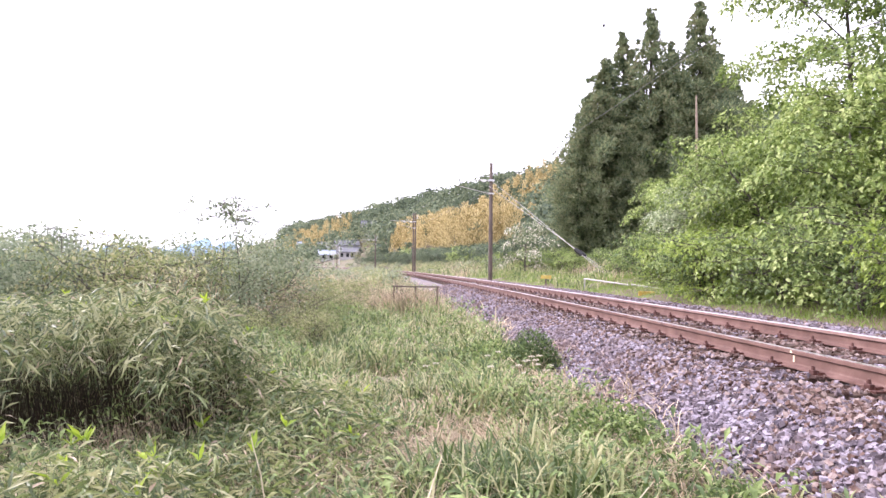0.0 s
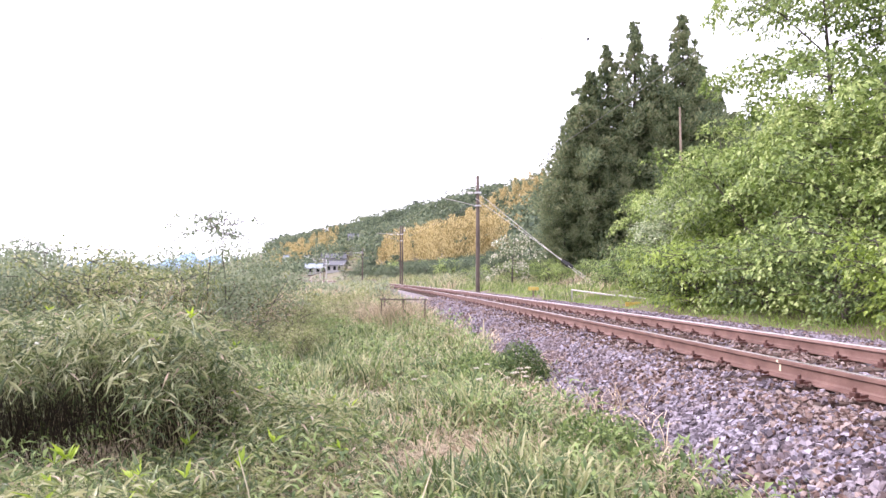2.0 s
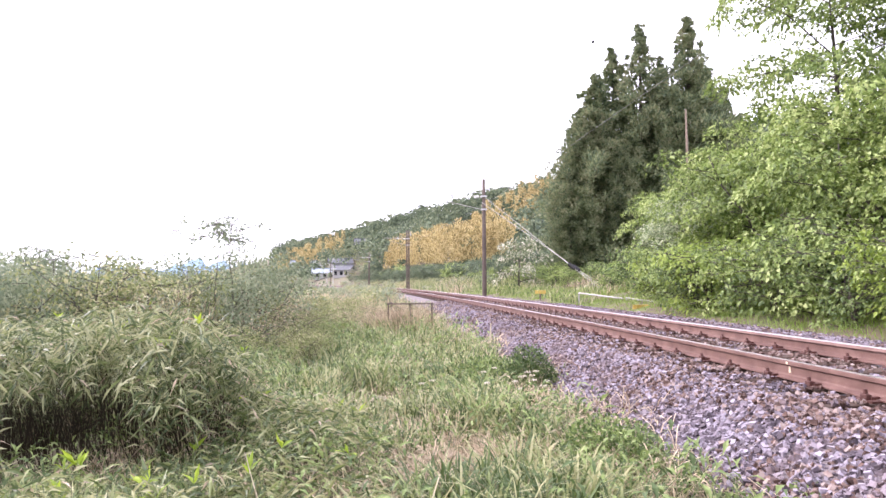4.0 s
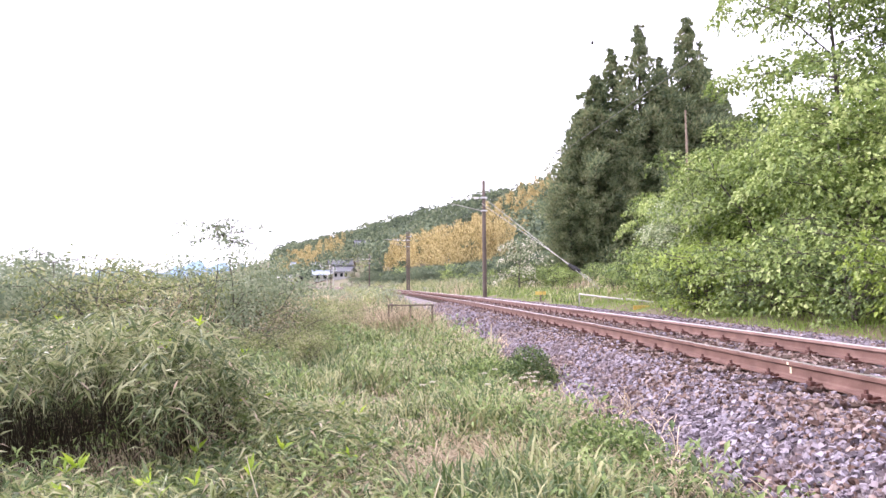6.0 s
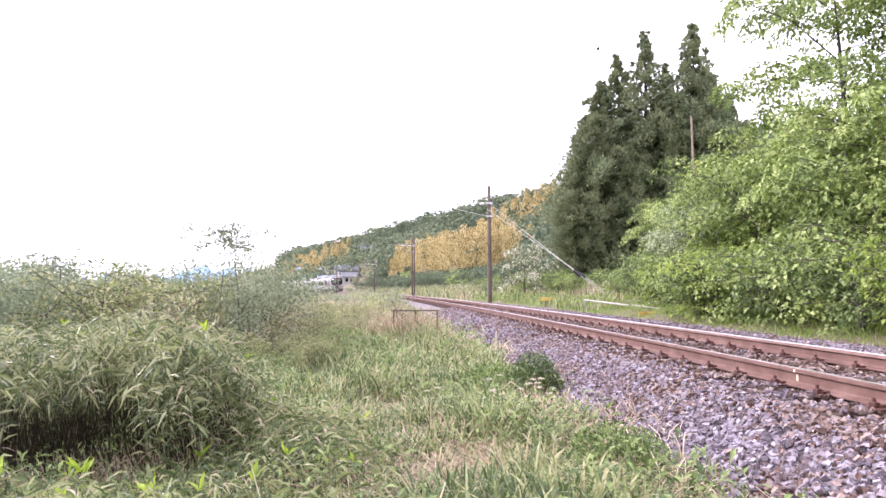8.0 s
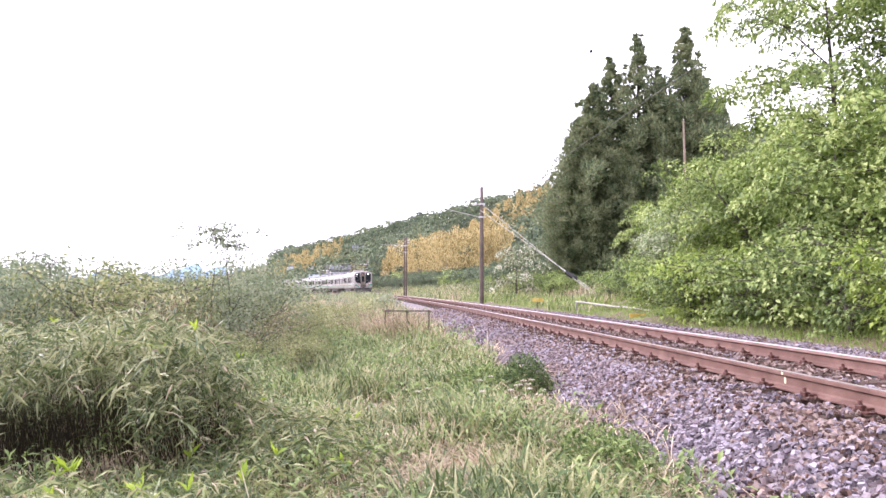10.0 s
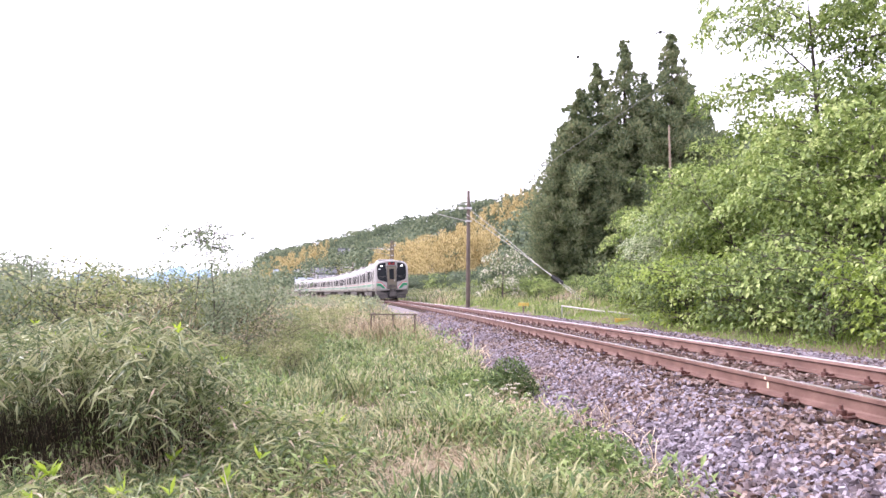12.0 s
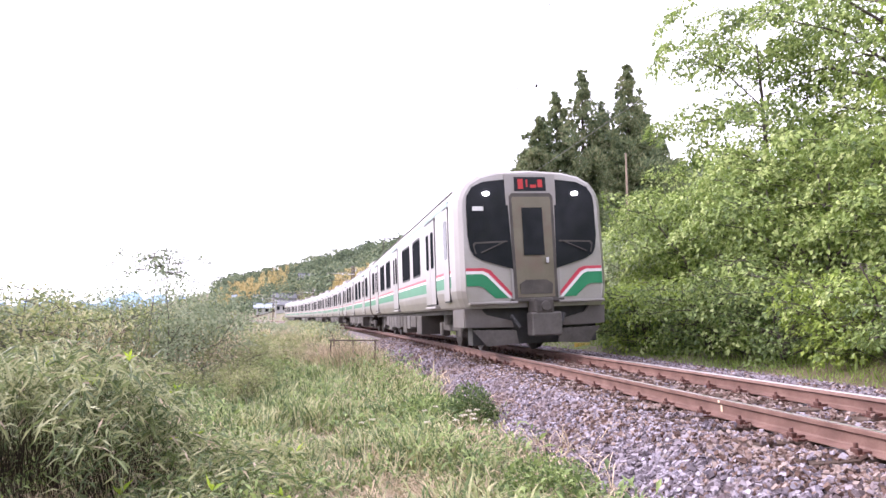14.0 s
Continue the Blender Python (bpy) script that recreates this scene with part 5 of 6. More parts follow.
HALF = [(0.0, 0.86), (1.36, 0.86), (1.40, 0.90), (1.455, 1.06), (1.475, 1.2), (1.475, 2.0), (1.475, 2.72), (1.455, 2.92), (1.40, 3.08), (1.28, 3.24), (1.05, 3.37), (0.7, 3.45), (0.0, 3.49)]
END = 9.72


def car_shell(bm, cab):
    ring = [(x, z) for x, z in HALF] + [(-x, z) for x, z in HALF[-2:0:-1]]
    stations = [(END, 1.0, 0.0), (END - 0.02, 1.0, 0.0), (-END + 0.6, 1.0, 0.0)]
    stations += [(-END + 0.28, 0.985, 0.02), (-END + 0.09, 0.95, 0.07), (-END, 0.90, 0.10)] if cab else [(-END, 1.0, 0.0)]
    rows = []
    for y, k, lean in stations:
        rows.append([bm.verts.new((x * k, y + lean * max(0, z - 1.4) * 0.6, 0.86 + (z - 0.86) * (1 - (1 - k) * 0.3))) for x, z in ring])
    n = len(ring)
    for a, b in zip(rows, rows[1:]):
        for i in range(n):
            bm.faces.new((a[i], b[i], b[(i + 1) % n], a[(i + 1) % n]))
    bm.faces.new(rows[0])
    bm.faces.new(list(reversed(rows[-1])))
    bmesh.ops.recalc_face_normals(bm, faces=bm.faces)


def slab(bm, pts, y, t):
    """A flat plate with the outline pts (x, z), its face at y towards the front."""
    a = [bm.verts.new((x, y + max(0, z - 1.4) * 0.06, z)) for x, z in pts]
    b = [bm.verts.new((x, y + t + max(0, z - 1.4) * 0.06, z)) for x, z in pts]
    bm.faces.new(a)
    bm.faces.new(list(reversed(b)))
    n = len(pts)
    for i in range(n):
        bm.faces.new((a[i], b[i], b[(i + 1) % n], a[(i + 1) % n]))
    bmesh.ops.recalc_face_normals(bm, faces=bm.faces)


def side_plate(name, y0, y1, z0, z1, side, mat, parent, out=0.008, radius=0.07, label="", thick=0.03):
    """A rounded plate on the flat of the car's side."""
    bm = bmesh.new()
    pts = []
    for cx, cz, a0 in ((y1 - radius, z1 - radius, 0), (y0 + radius, z1 - radius, 90), (y0 + radius, z0 + radius, 180), (y1 - radius, z0 + radius, 270)):
        for k in range(4):
            a = radians(a0 + 30 * k)
            pts.append((cx + radius * math.cos(a), cz + radius * math.sin(a)))
    xo, xi = side * (1.475 + out), side * (1.475 + out - thick)
    a = [bm.verts.new((xo, y, z)) for y, z in pts]
    b = [bm.verts.new((xi, y, z)) for y, z in pts]
    bm.faces.new(a)
    bm.faces.new(list(reversed(b)))
    n = len(pts)
    for i in range(n):
        bm.faces.new((a[i], b[i], b[(i + 1) % n], a[(i + 1) % n]))
    bmesh.ops.recalc_face_normals(bm, faces=bm.faces)
    return part(name, bm, mat, parent, label)


def plain(name, dims, mat, parent, label="", bevel=0.0):
    bm = bmesh.new()
    box(bm, *dims, bevel=bevel)
    return part(name, bm, mat, parent, label)


def mirror(pts, f):
    return [(x * f, z) for x, z in pts]


def build_car(cab):
    root = tagged(new("rail_car"), "stainless rail car with green and red stripes" + (", lit headlamps in front" if cab else ", coupled in the train"), "train", "cars of the train")
    bm = bmesh.new()
    car_shell(bm, cab)
    body = part("body", bm, M_STEEL, root)
    for side in (-1, 1):
        doors = (-6.85, -0.15, 6.55) if cab else (-6.6, 0.0, 6.6)
        for d in doors:
            fr = side_plate("door", d - 0.66, d + 0.66, 0.98, 2.86, side, M_DARK, root, 0.006, 0.06, "sliding door with dark rubber seal")
            side_plate("door_leaf", d - 0.61, d - 0.012, 1.0, 2.81, side, M_STEEL, fr, 0.014, 0.05)
            side_plate("door_leaf", d + 0.012, d + 0.61, 1.0, 2.81, side, M_STEEL, fr, 0.014, 0.05)
            side_plate("door_glass", d - 0.48, d - 0.14, 1.78, 2.58, side, M_WINDOW, fr, 0.020, 0.08)
            side_plate("door_glass", d + 0.14, d + 0.48, 1.78, 2.58, side, M_WINDOW, fr, 0.020, 0.08)
            plain("door_step", (side * 1.45, d, 0.925, 0.12, 1.3, 0.05), M_MASK, fr, bevel=0.012)
        spans = [(doors[0] + 1.5, doors[0] + 2.75), (doors[0] + 3.35, doors[0] + 4.95), (doors[1] + 1.5, doors[1] + 2.9), (doors[1] + 3.5, doors[1] + 5.1), (doors[2] + 1.1, doors[2] + 2.2)]
        if not cab:
            spans.append((doors[0] - 2.2, doors[0] - 1.1))
        for a, b in spans:
            w = side_plate("window", a, b, 1.72, 2.68, side, M_DARK, root, 0.006, 0.1, "tinted window in a dark frame")
            side_plate("pane", a + 0.05, b - 0.05, 1.77, 2.63, side, M_WINDOW, w, 0.011, 0.08)
        if cab:
            cd = side_plate("cab_door", -9.0, -8.42, 1.0, 2.86, side, M_DARK, root, 0.006, 0.06, "narrow driver's door")
            side_plate("door_leaf", -8.97, -8.45, 1.03, 2.83, side, M_STEEL, cd, 0.013, 0.05)
            side_plate("door_glass", -8.86, -8.56, 1.85, 2.6, side, M_GLASS, cd, 0.019, 0.07)
        # stripes, broken by the doors
        cuts = sorted([-END + (0.62 if cab else 0.02), END - 0.02] + [v for d in doors for v in (d - 0.67, d + 0.67)] + ([-9.01, -8.41] if cab else []))
        for a, b in zip(cuts[::2], cuts[1::2]):
            if b - a > 0.05:
                side_plate("red_stripe", a, b, 1.545, 1.60, side, M_RED, root, 0.005, 0.002, "red stripe")
                side_plate("white_stripe", a, b, 1.485, 1.545, side, M_PAINT_WHITE, root, 0.004, 0.002, "white stripe")
                side_plate("green_stripe", a, b, 1.27, 1.485, side, M_GREEN, root, 0.005, 0.002, "green stripe")
        plain("roof_edge_stripe", (side * 1.449, 0.3, 2.925, 0.03, 18.4, 0.09), M_TEAL, root, "pale teal stripe under the roof")
        plain("rain_gutter", (side * 1.37, 0.3, 3.13, 0.05, 18.6, 0.03), M_BOXES, root)
    # roof
    for y, l in ((-4.0, 2.6), (4.4, 2.6)):
        plain("air_conditioner", (0, y, 3.6, 1.5, l, 0.3), M_MASK, root, bevel=0.09)
    for x in (-0.85, 0.85):
        plain("roof_duct", (x, 0.2, 3.44, 0.16, 17.5, 0.07), M_MASK, root, bevel=0.02)
    # underframe
    plain("underframe", (0, 0, 0.82, 2.5, 18.6, 0.12), M_UNDER, root)
    rng = np.random.default_rng(7)
    y = -4.3
    while y < 4.2:
        l = rng.uniform(0.5, 1.3)
        for side in (-1, 1):
            h = rng.uniform(0.32, 0.5)
            plain("equipment_box", (side * 1.02, y + l / 2, 0.76 - h / 2, 0.6, l * 0.86, h), M_BOXES if rng.uniform() < 0.6 else M_UNDER, root, bevel=0.02)
        y += l
    for by in (-6.75, 6.75):
        bm = bmesh.new()
        for sx in (-1, 1):
            box(bm, sx * 0.98, by, 0.5, 0.14, 2.5, 0.2, bevel=0.03)
            for yy in (-1.05, 1.05):
                box(bm, sx * 0.98, by + yy, 0.43, 0.2, 0.34, 0.32, bevel=0.04)
            rod(bm, (sx * 0.98, by, 0.55), (sx * 0.98, by, 0.85), 0.22, 0.22, 14)
        box(bm, 0, by, 0.5, 1.9, 0.4, 0.2)
        bogie = part("bogie", bm, M_UNDER, root, "grimy bogie frame")
        for yy in (-1.05, 1.05):
            bm = bmesh.new()
            for sx in (-1, 1):
                rod(bm, (sx * 0.50, by + yy, 0.435), (sx * 0.53, by + yy, 0.435), 0.46, 0.46, 28)
                rod(bm, (sx * 0.53, by + yy, 0.435), (sx * 0.64, by + yy, 0.435), 0.433, 0.425, 28)
            rod(bm, (-0.6, by + yy, 0.43), (0.6, by + yy, 0.43), 0.09, 0.09, 12)
            part("wheelset", bm, M_UNDER, bogie)
    # end gangway
    plain("gangway", (0, END + 0.13, 2.05, 1.1, 0.26, 2.2), M_DARK, root, "black rubber gangway bellows", bevel=0.05)
    if not cab:
        plain("gangway", (0, -END - 0.13, 2.05, 1.1, 0.26, 2.2), M_DARK, root, "black rubber gangway bellows", bevel=0.05)
        return root
    F = -END - 0.012
    glass = [(-0.47, 3.27), (-0.92, 3.22), (-1.13, 3.12), (-1.235, 2.95), (-1.25, 2.75), (-1.25, 2.2), (-1.215, 1.95), (-1.15, 1.83), (-1.0, 1.74), (-0.42, 1.57)]
    for f in (1, -1):
        bm = bmesh.new()
        slab(bm, mirror(glass, f), F - 0.012, 0.03)
        w = part("windscreen", bm, M_GLASS, root, "dark wrap windscreen")
        bm = bmesh.new()
        rod(bm, (f * -0.87, F - 0.05 + 1.6 * 0.06, 2.99), (f * -0.87, F + 0.02 + 1.6 * 0.06, 2.99), 0.055, 0.055, 20)
        for v in bm.verts:
            v.co.x = f * -0.87 + (v.co.x - f * -0.87) * 1.25
            v.co.z = 2.99 + (v.co.z - 2.99) * 0.75
        part("headlamp", bm, M_LAMP, w, "lit white headlamp")
        bm = bmesh.new()
        rod(bm, (f * -1.02, F - 0.03, 1.88), (f * -0.55, F - 0.03, 2.08), 0.012, 0.012, 6)
        part("wiper", bm, M_UNDER, w, "black wiper arm")
        # the stripe's swoop over the front
        red = [(-1.315, 1.60), (-0.98, 1.60), (-0.86, 1.56), (-0.38, 1.04), (-0.46, 1.04), (-0.9, 1.5), (-1.0, 1.545), (-1.315, 1.545)]
        white = [(-1.315, 1.545), (-1.0, 1.545), (-0.9, 1.5), (-0.46, 1.04), (-0.53, 1.04), (-0.93, 1.45), (-1.02, 1.49), (-1.315, 1.49)]
        green = [(-1.315, 1.49), (-1.02, 1.49), (-0.93, 1.45), (-0.53, 1.04), (-0.78, 1.04), (-1.0, 1.24), (-1.08, 1.27), (-1.315, 1.27)]
        for nm, pts, m in (("red_stripe", red, M_RED), ("white_stripe", white, M_PAINT_WHITE), ("green_stripe", green, M_GREEN)):
            bm = bmesh.new()
            slab(bm, mirror(pts, f), F + 0.006, 0.012)
            part(nm, bm, m, root, nm.replace("_", " "))
        # cheek panel under the ledge, its return along the side, and the plough blade
        bm = bmesh.new()
        slab(bm, mirror([(-1.36, 0.86), (-1.05, 0.86), (-0.95, 0.74), (-0.47, 0.62), (-0.44, 0.50), (-1.34, 0.52)], f), -END + 0.06, 0.05)
        box(bm, f * -1.335, -END + 0.62, 0.69, 0.05, 1.0, 0.34)
        part("skirt", bm, M_SKIRT, root, "grey lower skirt panel")
        bm = bmesh.new()
        slab(bm, mirror([(-1.22, 0.47), (-0.42, 0.45), (-0.38, 0.2), (-0.98, 0.17)], f), -END - 0.02, 0.05)
        part("snow_plough", bm, M_BOXES, root, "grey steel snow plough blade")
        plain("bumper_ledge", (f * -0.84, -END - 0.04, 0.95, 0.9, 0.2, 0.05), M_MASK, root, bevel=0.015)
        # desk edge and notice seen through the glass
        bm = bmesh.new()
        slab(bm, mirror([(-1.17, 2.03), (-1.13, 2.08), (-0.5, 2.1), (-0.5, 2.07), (-1.1, 2.05), (-1.14, 2.0), (-1.1, 1.86), (-1.13, 1.86)], f), F - 0.016, 0.02)
        part("desk_edge", bm, M_UNDER, w, "pale edge of the driver's desk")
        if f > 0:
            bm = bmesh.new()
            slab(bm, [(-1.14, 2.75), (-1.14, 2.67), (-0.93, 2.67), (-0.93, 2.75)], F - 0.016, 0.02)
            part("notice", bm, M_PAINT_WHITE, w, "small white notice")
    bm = bmesh.new()
    slab(bm, [(-0.5, 3.36), (-0.46, 1.0), (0.46, 1.0), (0.5, 3.36)], F - 0.018, 0.04)
    part("door_surround", bm, M_MASK, root)
    bm = bmesh.new()
    slab(bm, [(-0.37, 3.0), (-0.43, 2.94), (-0.42, 1.0), (0.42, 1.0), (0.43, 2.94), (0.37, 3.0)], F - 0.022, 0.03)
    part("door_seal", bm, M_UNDER, root, "dark seal round the end door")
    bm = bmesh.new()
    slab(bm, [(-0.36, 2.93), (-0.38, 2.88), (-0.36, 1.04), (0.36, 1.04), (0.38, 2.88), (0.36, 2.93)], F - 0.026, 0.03)
    ed = part("end_door", bm, M_DOOR_END, root, "brownish grey end door")
    bm = bmesh.new()
    slab(bm, [(-0.2, 2.72), (-0.2, 1.82), (0.2, 1.82), (0.2, 2.72)], F - 0.034, 0.02)
    part("door_glass", bm, M_GLASS, ed)
    plain("door_handle", (0.24, F - 0.05 + 0.02, 1.72, 0.05, 0.03, 0.1), M_GALV, ed, bevel=0.01)
    bm = bmesh.new()
    slab(bm, [(-0.32, 1.28), (-0.2, 1.36), (0.2, 1.36), (0.32, 1.28), (0.30, 1.1), (-0.30, 1.1)], F - 0.036, 0.02)
    part("gangway_plate", bm, M_UNDER, ed, "dark rounded foot plate")
    bm = bmesh.new()
    slab(bm, [(-0.31, 3.31), (-0.31, 3.04), (0.31, 3.04), (0.31, 3.31)], F - 0.028, 0.02)
    sign = part("destination_display", bm, M_GLASS, root, "dark display with red lettering")
    for a, b, c, d in ((-0.24, -0.14, 3.08, 3.27), (-0.08, -0.05, 3.12, 3.26), (0.0, 0.12, 3.10, 3.16), (0.15, 0.24, 3.11, 3.26)):
        bm = bmesh.new()
        slab(bm, [(a, d), (a, c), (b, c), (b, d)], F - 0.034, 0.01)
        part("display_bar", bm, M_LED, sign)
    # dark block stands in for the shade in the recess behind the coupler
    plain("recess_shade_block", (0, -END + 0.36, 0.56, 2.4, 0.4, 0.74), M_DARK, root)
    plain("gangway_lip", (0, -END - 0.06, 0.985, 1.0, 0.14, 0.06), M_UNDER, root, bevel=0.015)
    cp = plain("coupler", (0, -END - 0.22, 0.87, 0.36, 0.5, 0.3), M_UNDER, root, "dark automatic coupler", bevel=0.05)
    bm = bmesh.new()
    rod(bm, (0.02, -END - 0.5, 0.87), (0.02, -END - 0.42, 0.87), 0.085, 0.11, 14)
    part("coupler_head", bm, M_BOXES, cp)
    plain("electric_coupler", (0.03, -END - 0.30, 0.55, 0.56, 0.34, 0.42), M_BOXES, cp, "grey box of the electric coupler", bevel=0.03)
    for x in (-0.52, 0.5):
        bm = bmesh.new()
        rod(bm, (x, -END - 0.06, 0.72), (x * 0.75, -END - 0.18, 0.5), 0.035, 0.035, 8)
        part("air_hose", bm, M_DARK, cp)
    bm = bmesh.new()
    rod(bm, (-0.5, -END + 1.2, 3.42), (-0.5, -END + 1.2, 3.95), 0.012, 0.008, 6)
    part("antenna", bm, M_DARK, root)
    return root


CARS = [build_car(True), build_car(False)]
for n in range(4):
    CARS.append(copy_thing(CARS[1], Matrix.Identity(4)))
# the tail of every other car carries the raised current collector
for car in (CARS[1], CARS[3], CARS[5]):
    bm = bmesh.new()
    for sx in (-0.5, 0.5):
        rod(bm, (sx, -7.2, 3.6), (sx * 0.7, -6.2, 4.15), 0.02, 0.02, 6)
        rod(bm, (sx * 0.7, -6.2, 4.15), (sx * 0.8, -7.0, 4.7), 0.018, 0.018, 6)
    rod(bm, (-0.8, -7.0, 4.72), (0.8, -7.0, 4.72), 0.025, 0.025, 6)
    box(bm, 0, -7.0, 3.56, 1.2, 1.3, 0.1)
    part("pantograph", bm, M_UNDER, car, "dark folding current collector")


# ---- a bird that passes overhead ----
def build_bird():
    dark = material("dark_plumage", [(0.012, 0.012, 0.02), (0.03, 0.03, 0.045)], scale=20, rough=0.5, bump=0.1)
    root = tagged(new("bird"), "small dark bird flying over with spread wings", "bird")
    bm = bmesh.new()
    tube(bm, [(0, -0.085, 0), (0, -0.07, 0.002), (0, -0.03, 0), (0, 0.03, 0), (0, 0.08, 0), (0, 0.13, 0.0)], [0.004, 0.014, 0.024, 0.026, 0.016, 0.012], 10)
    box(bm, 0, 0.135, 0, 0.05, 0.05, 0.006)
    part("body", bm, dark, root)
    wings = []
    for f in (-1, 1):
        bm = bmesh.new()
        outline = [(0.0, -0.035), (0.06, -0.05), (0.11, -0.03), (0.17, 0.02), (0.10, 0.022), (0.05, 0.035), (0.0, 0.035)]
        a = [bm.verts.new((f * x, y, 0.004)) for x, y in outline]
        b = [bm.verts.new((f * x, y, -0.002)) for x, y in outline]
        bm.faces.new(a)
        bm.faces.new(list(reversed(b)))
        for i in range(len(a)):
            bm.faces.new((a[i], b[i], b[(i + 1) % len(a)], a[(i + 1) % len(a)]))
        bmesh.ops.recalc_face_normals(bm, faces=bm.faces)
        wings.append(part("wing", bm, dark, root))
    return root, wings


BIRD, WINGS = build_bird()


def slack(t):
    """The train brakes gently as it nears: metres off an even pace."""
    return float(np.interp(t, [0, 10.5, 11.5, 12.0, 12.5, 13, 13.5, 14], [0, 0, -1.0, -1.5, -1.9, -1.85, -1.25, -0.3]))


def motions():
    tilt = -math.degrees(math.atan2(CANT, 1.13))
    for n, car in enumerate(CARS):
        rows = []
        for k in range(29):
            t = 0.5 * k
            s = FRONT_S + SPEED * (14.0 - t) + slack(t) + 9.9 + 20.0 * n
            a, b = line(s - 6.75, 0, CANT / 2), line(s + 6.75, 0, CANT / 2)
            c = (a + b) / 2
            yaw = math.degrees(math.atan2(-(b - a)[0], (b - a)[1]))
            rows.append((t, pose(*c, 0, tilt, yaw)))
        walk(car, rows)
    # the bird comes from behind the cedars and passes over the camera
    rows = []
    for t, x, y, z in ((0, 34, 130, 14), (8, 26, 80, 13), (11.4, 21, 55, 12), (11.9, 5.1, 15.0, 6.1), (12.1, 4.1, 11.22, 5.03), (12.2, 3.62, 9.46, 4.45), (12.3, 3.16, 7.77, 3.96), (12.4, 2.67, 6.22, 3.43), (12.8, 0.8, 0.4, 3.0), (13.4, -2.0, -10, 3.6), (14, -5, -22, 5)):
        rows.append((t, pose(x, y, z, 8, 0, -18)))
    walk(BIRD, rows)
    for f, wing in zip((-1, 1), WINGS):
        beat = [(0, 0), (11.4, 0)]
        k, t = 0, 11.5
        while t < 14.0:
            beat.append((round(t, 2), (-6, 24, -6, -22)[k % 4]))
            k += 1
            t += 0.1
        walk(wing, [(t, pose(0, 0, 0.01, 0, f * a, 0)) for t, a in beat] + [(14.0, pose(0, 0, 0.01))])


FRONT_S, SPEED = 12.75, 24.2


# ---- small things by the line ----
M_YELLOW = material("yellow_marker_paint", [(0.5, 0.34, 0.07), (0.62, 0.45, 0.12)], scale=4, rough=0.5, bump=0.05)
M_CREAM = material("cream_marker_paint", [(0.62, 0.52, 0.36), (0.72, 0.63, 0.48)], scale=20, rough=0.6, bump=0.05)
M_RUST_BAR = material("rusted_angle_iron", [(0.09, 0.066, 0.056), (0.18, 0.14, 0.12)], scale=8, fine=60, rough=0.8, bump=0.3, dist=0.003)


def build_fence(x0, x1, y):
    """A low guard fence of angle iron round a culvert mouth."""
    root = tagged(new("guard_fence"), "low rusty angle-iron guard fence among dead grass", "fence")
    z0, z1 = float(ground_z((x0 + x1) / 2, y)) - 0.15, 0.09
    for i, x in enumerate((x0, (x0 + x1) / 2, x1)):
        bm = bmesh.new()
        box(bm, x, y, (z0 + z1) / 2, 0.036, 0.008, z1 - z0)
        box(bm, x - 0.018, y + 0.022, (z0 + z1) / 2, 0.008, 0.04, z1 - z0)
        part("post", bm, M_RUST_BAR, root)
    for z in (z1, z1 - 0.62):
        bm = bmesh.new()
        box(bm, (x0 + x1) / 2, y - 0.012, z, x1 - x0 + 0.08, 0.008, 0.036)
        part("rail_bar", bm, M_RUST_BAR, root)
    for x in (x0, x1):
        bm = bmesh.new()
        box(bm, x, y + 0.6, z1, 0.008, 1.2, 0.045)
        part("rail_bar", bm, M_RUST_BAR, root)
        bm = bmesh.new()
        box(bm, x, y + 1.2, (z0 + z1) / 2, 0.045, 0.008, z1 - z0)
        part("post", bm, M_RUST_BAR, root)


build_fence(-1.33, -0.2, 18.05)


def build_marker(x, y, z, n, w, h):
    root = tagged(new("yellow_marker"), "small yellow marker board beside the ballast", "marker", "yellow markers")
    for i in range(n):
        bm = bmesh.new()
        box(bm, x + (i - (n - 1) / 2) * w, y, z, w * 0.9, 0.04, h, bevel=0.008)
        part("panel", bm, M_YELLOW, root)
    bm = bmesh.new()
    g = float(ground_z(x, y))
    box(bm, x, y + 0.04, (z + g) / 2 - 0.05, 0.06, 0.03, max(0.1, z - g) + 0.1)
    part("backing_post", bm, M_RUST_BAR, root)


build_marker(5.86, 20.0, -0.10, 4, 0.125, 0.13)
build_marker(4.45, 30.0, 0.2, 3, 0.16, 0.15)


def build_guard_pipe():
    root = tagged(new("guard_pipe"), "pale horizontal pipe on short posts by the verge", "pipe rail")
    for a, b in (((5.2, 25.5, 0.22), (6.05, 22.6, 0.08)), ((6.1, 22.4, 0.1), (6.5, 20.8, 0.02))):
        bm = bmesh.new()
        rod(bm, a, b, 0.03, 0.03, 8)
        part("pipe", bm, M_CONCRETE, root)
        bm = bmesh.new()
        rod(bm, (a[0], a[1], float(ground_z(a[0], a[1])) - 0.1), a, 0.03, 0.03, 8)
        part("post", bm, M_CONCRETE, root)


build_guard_pipe()


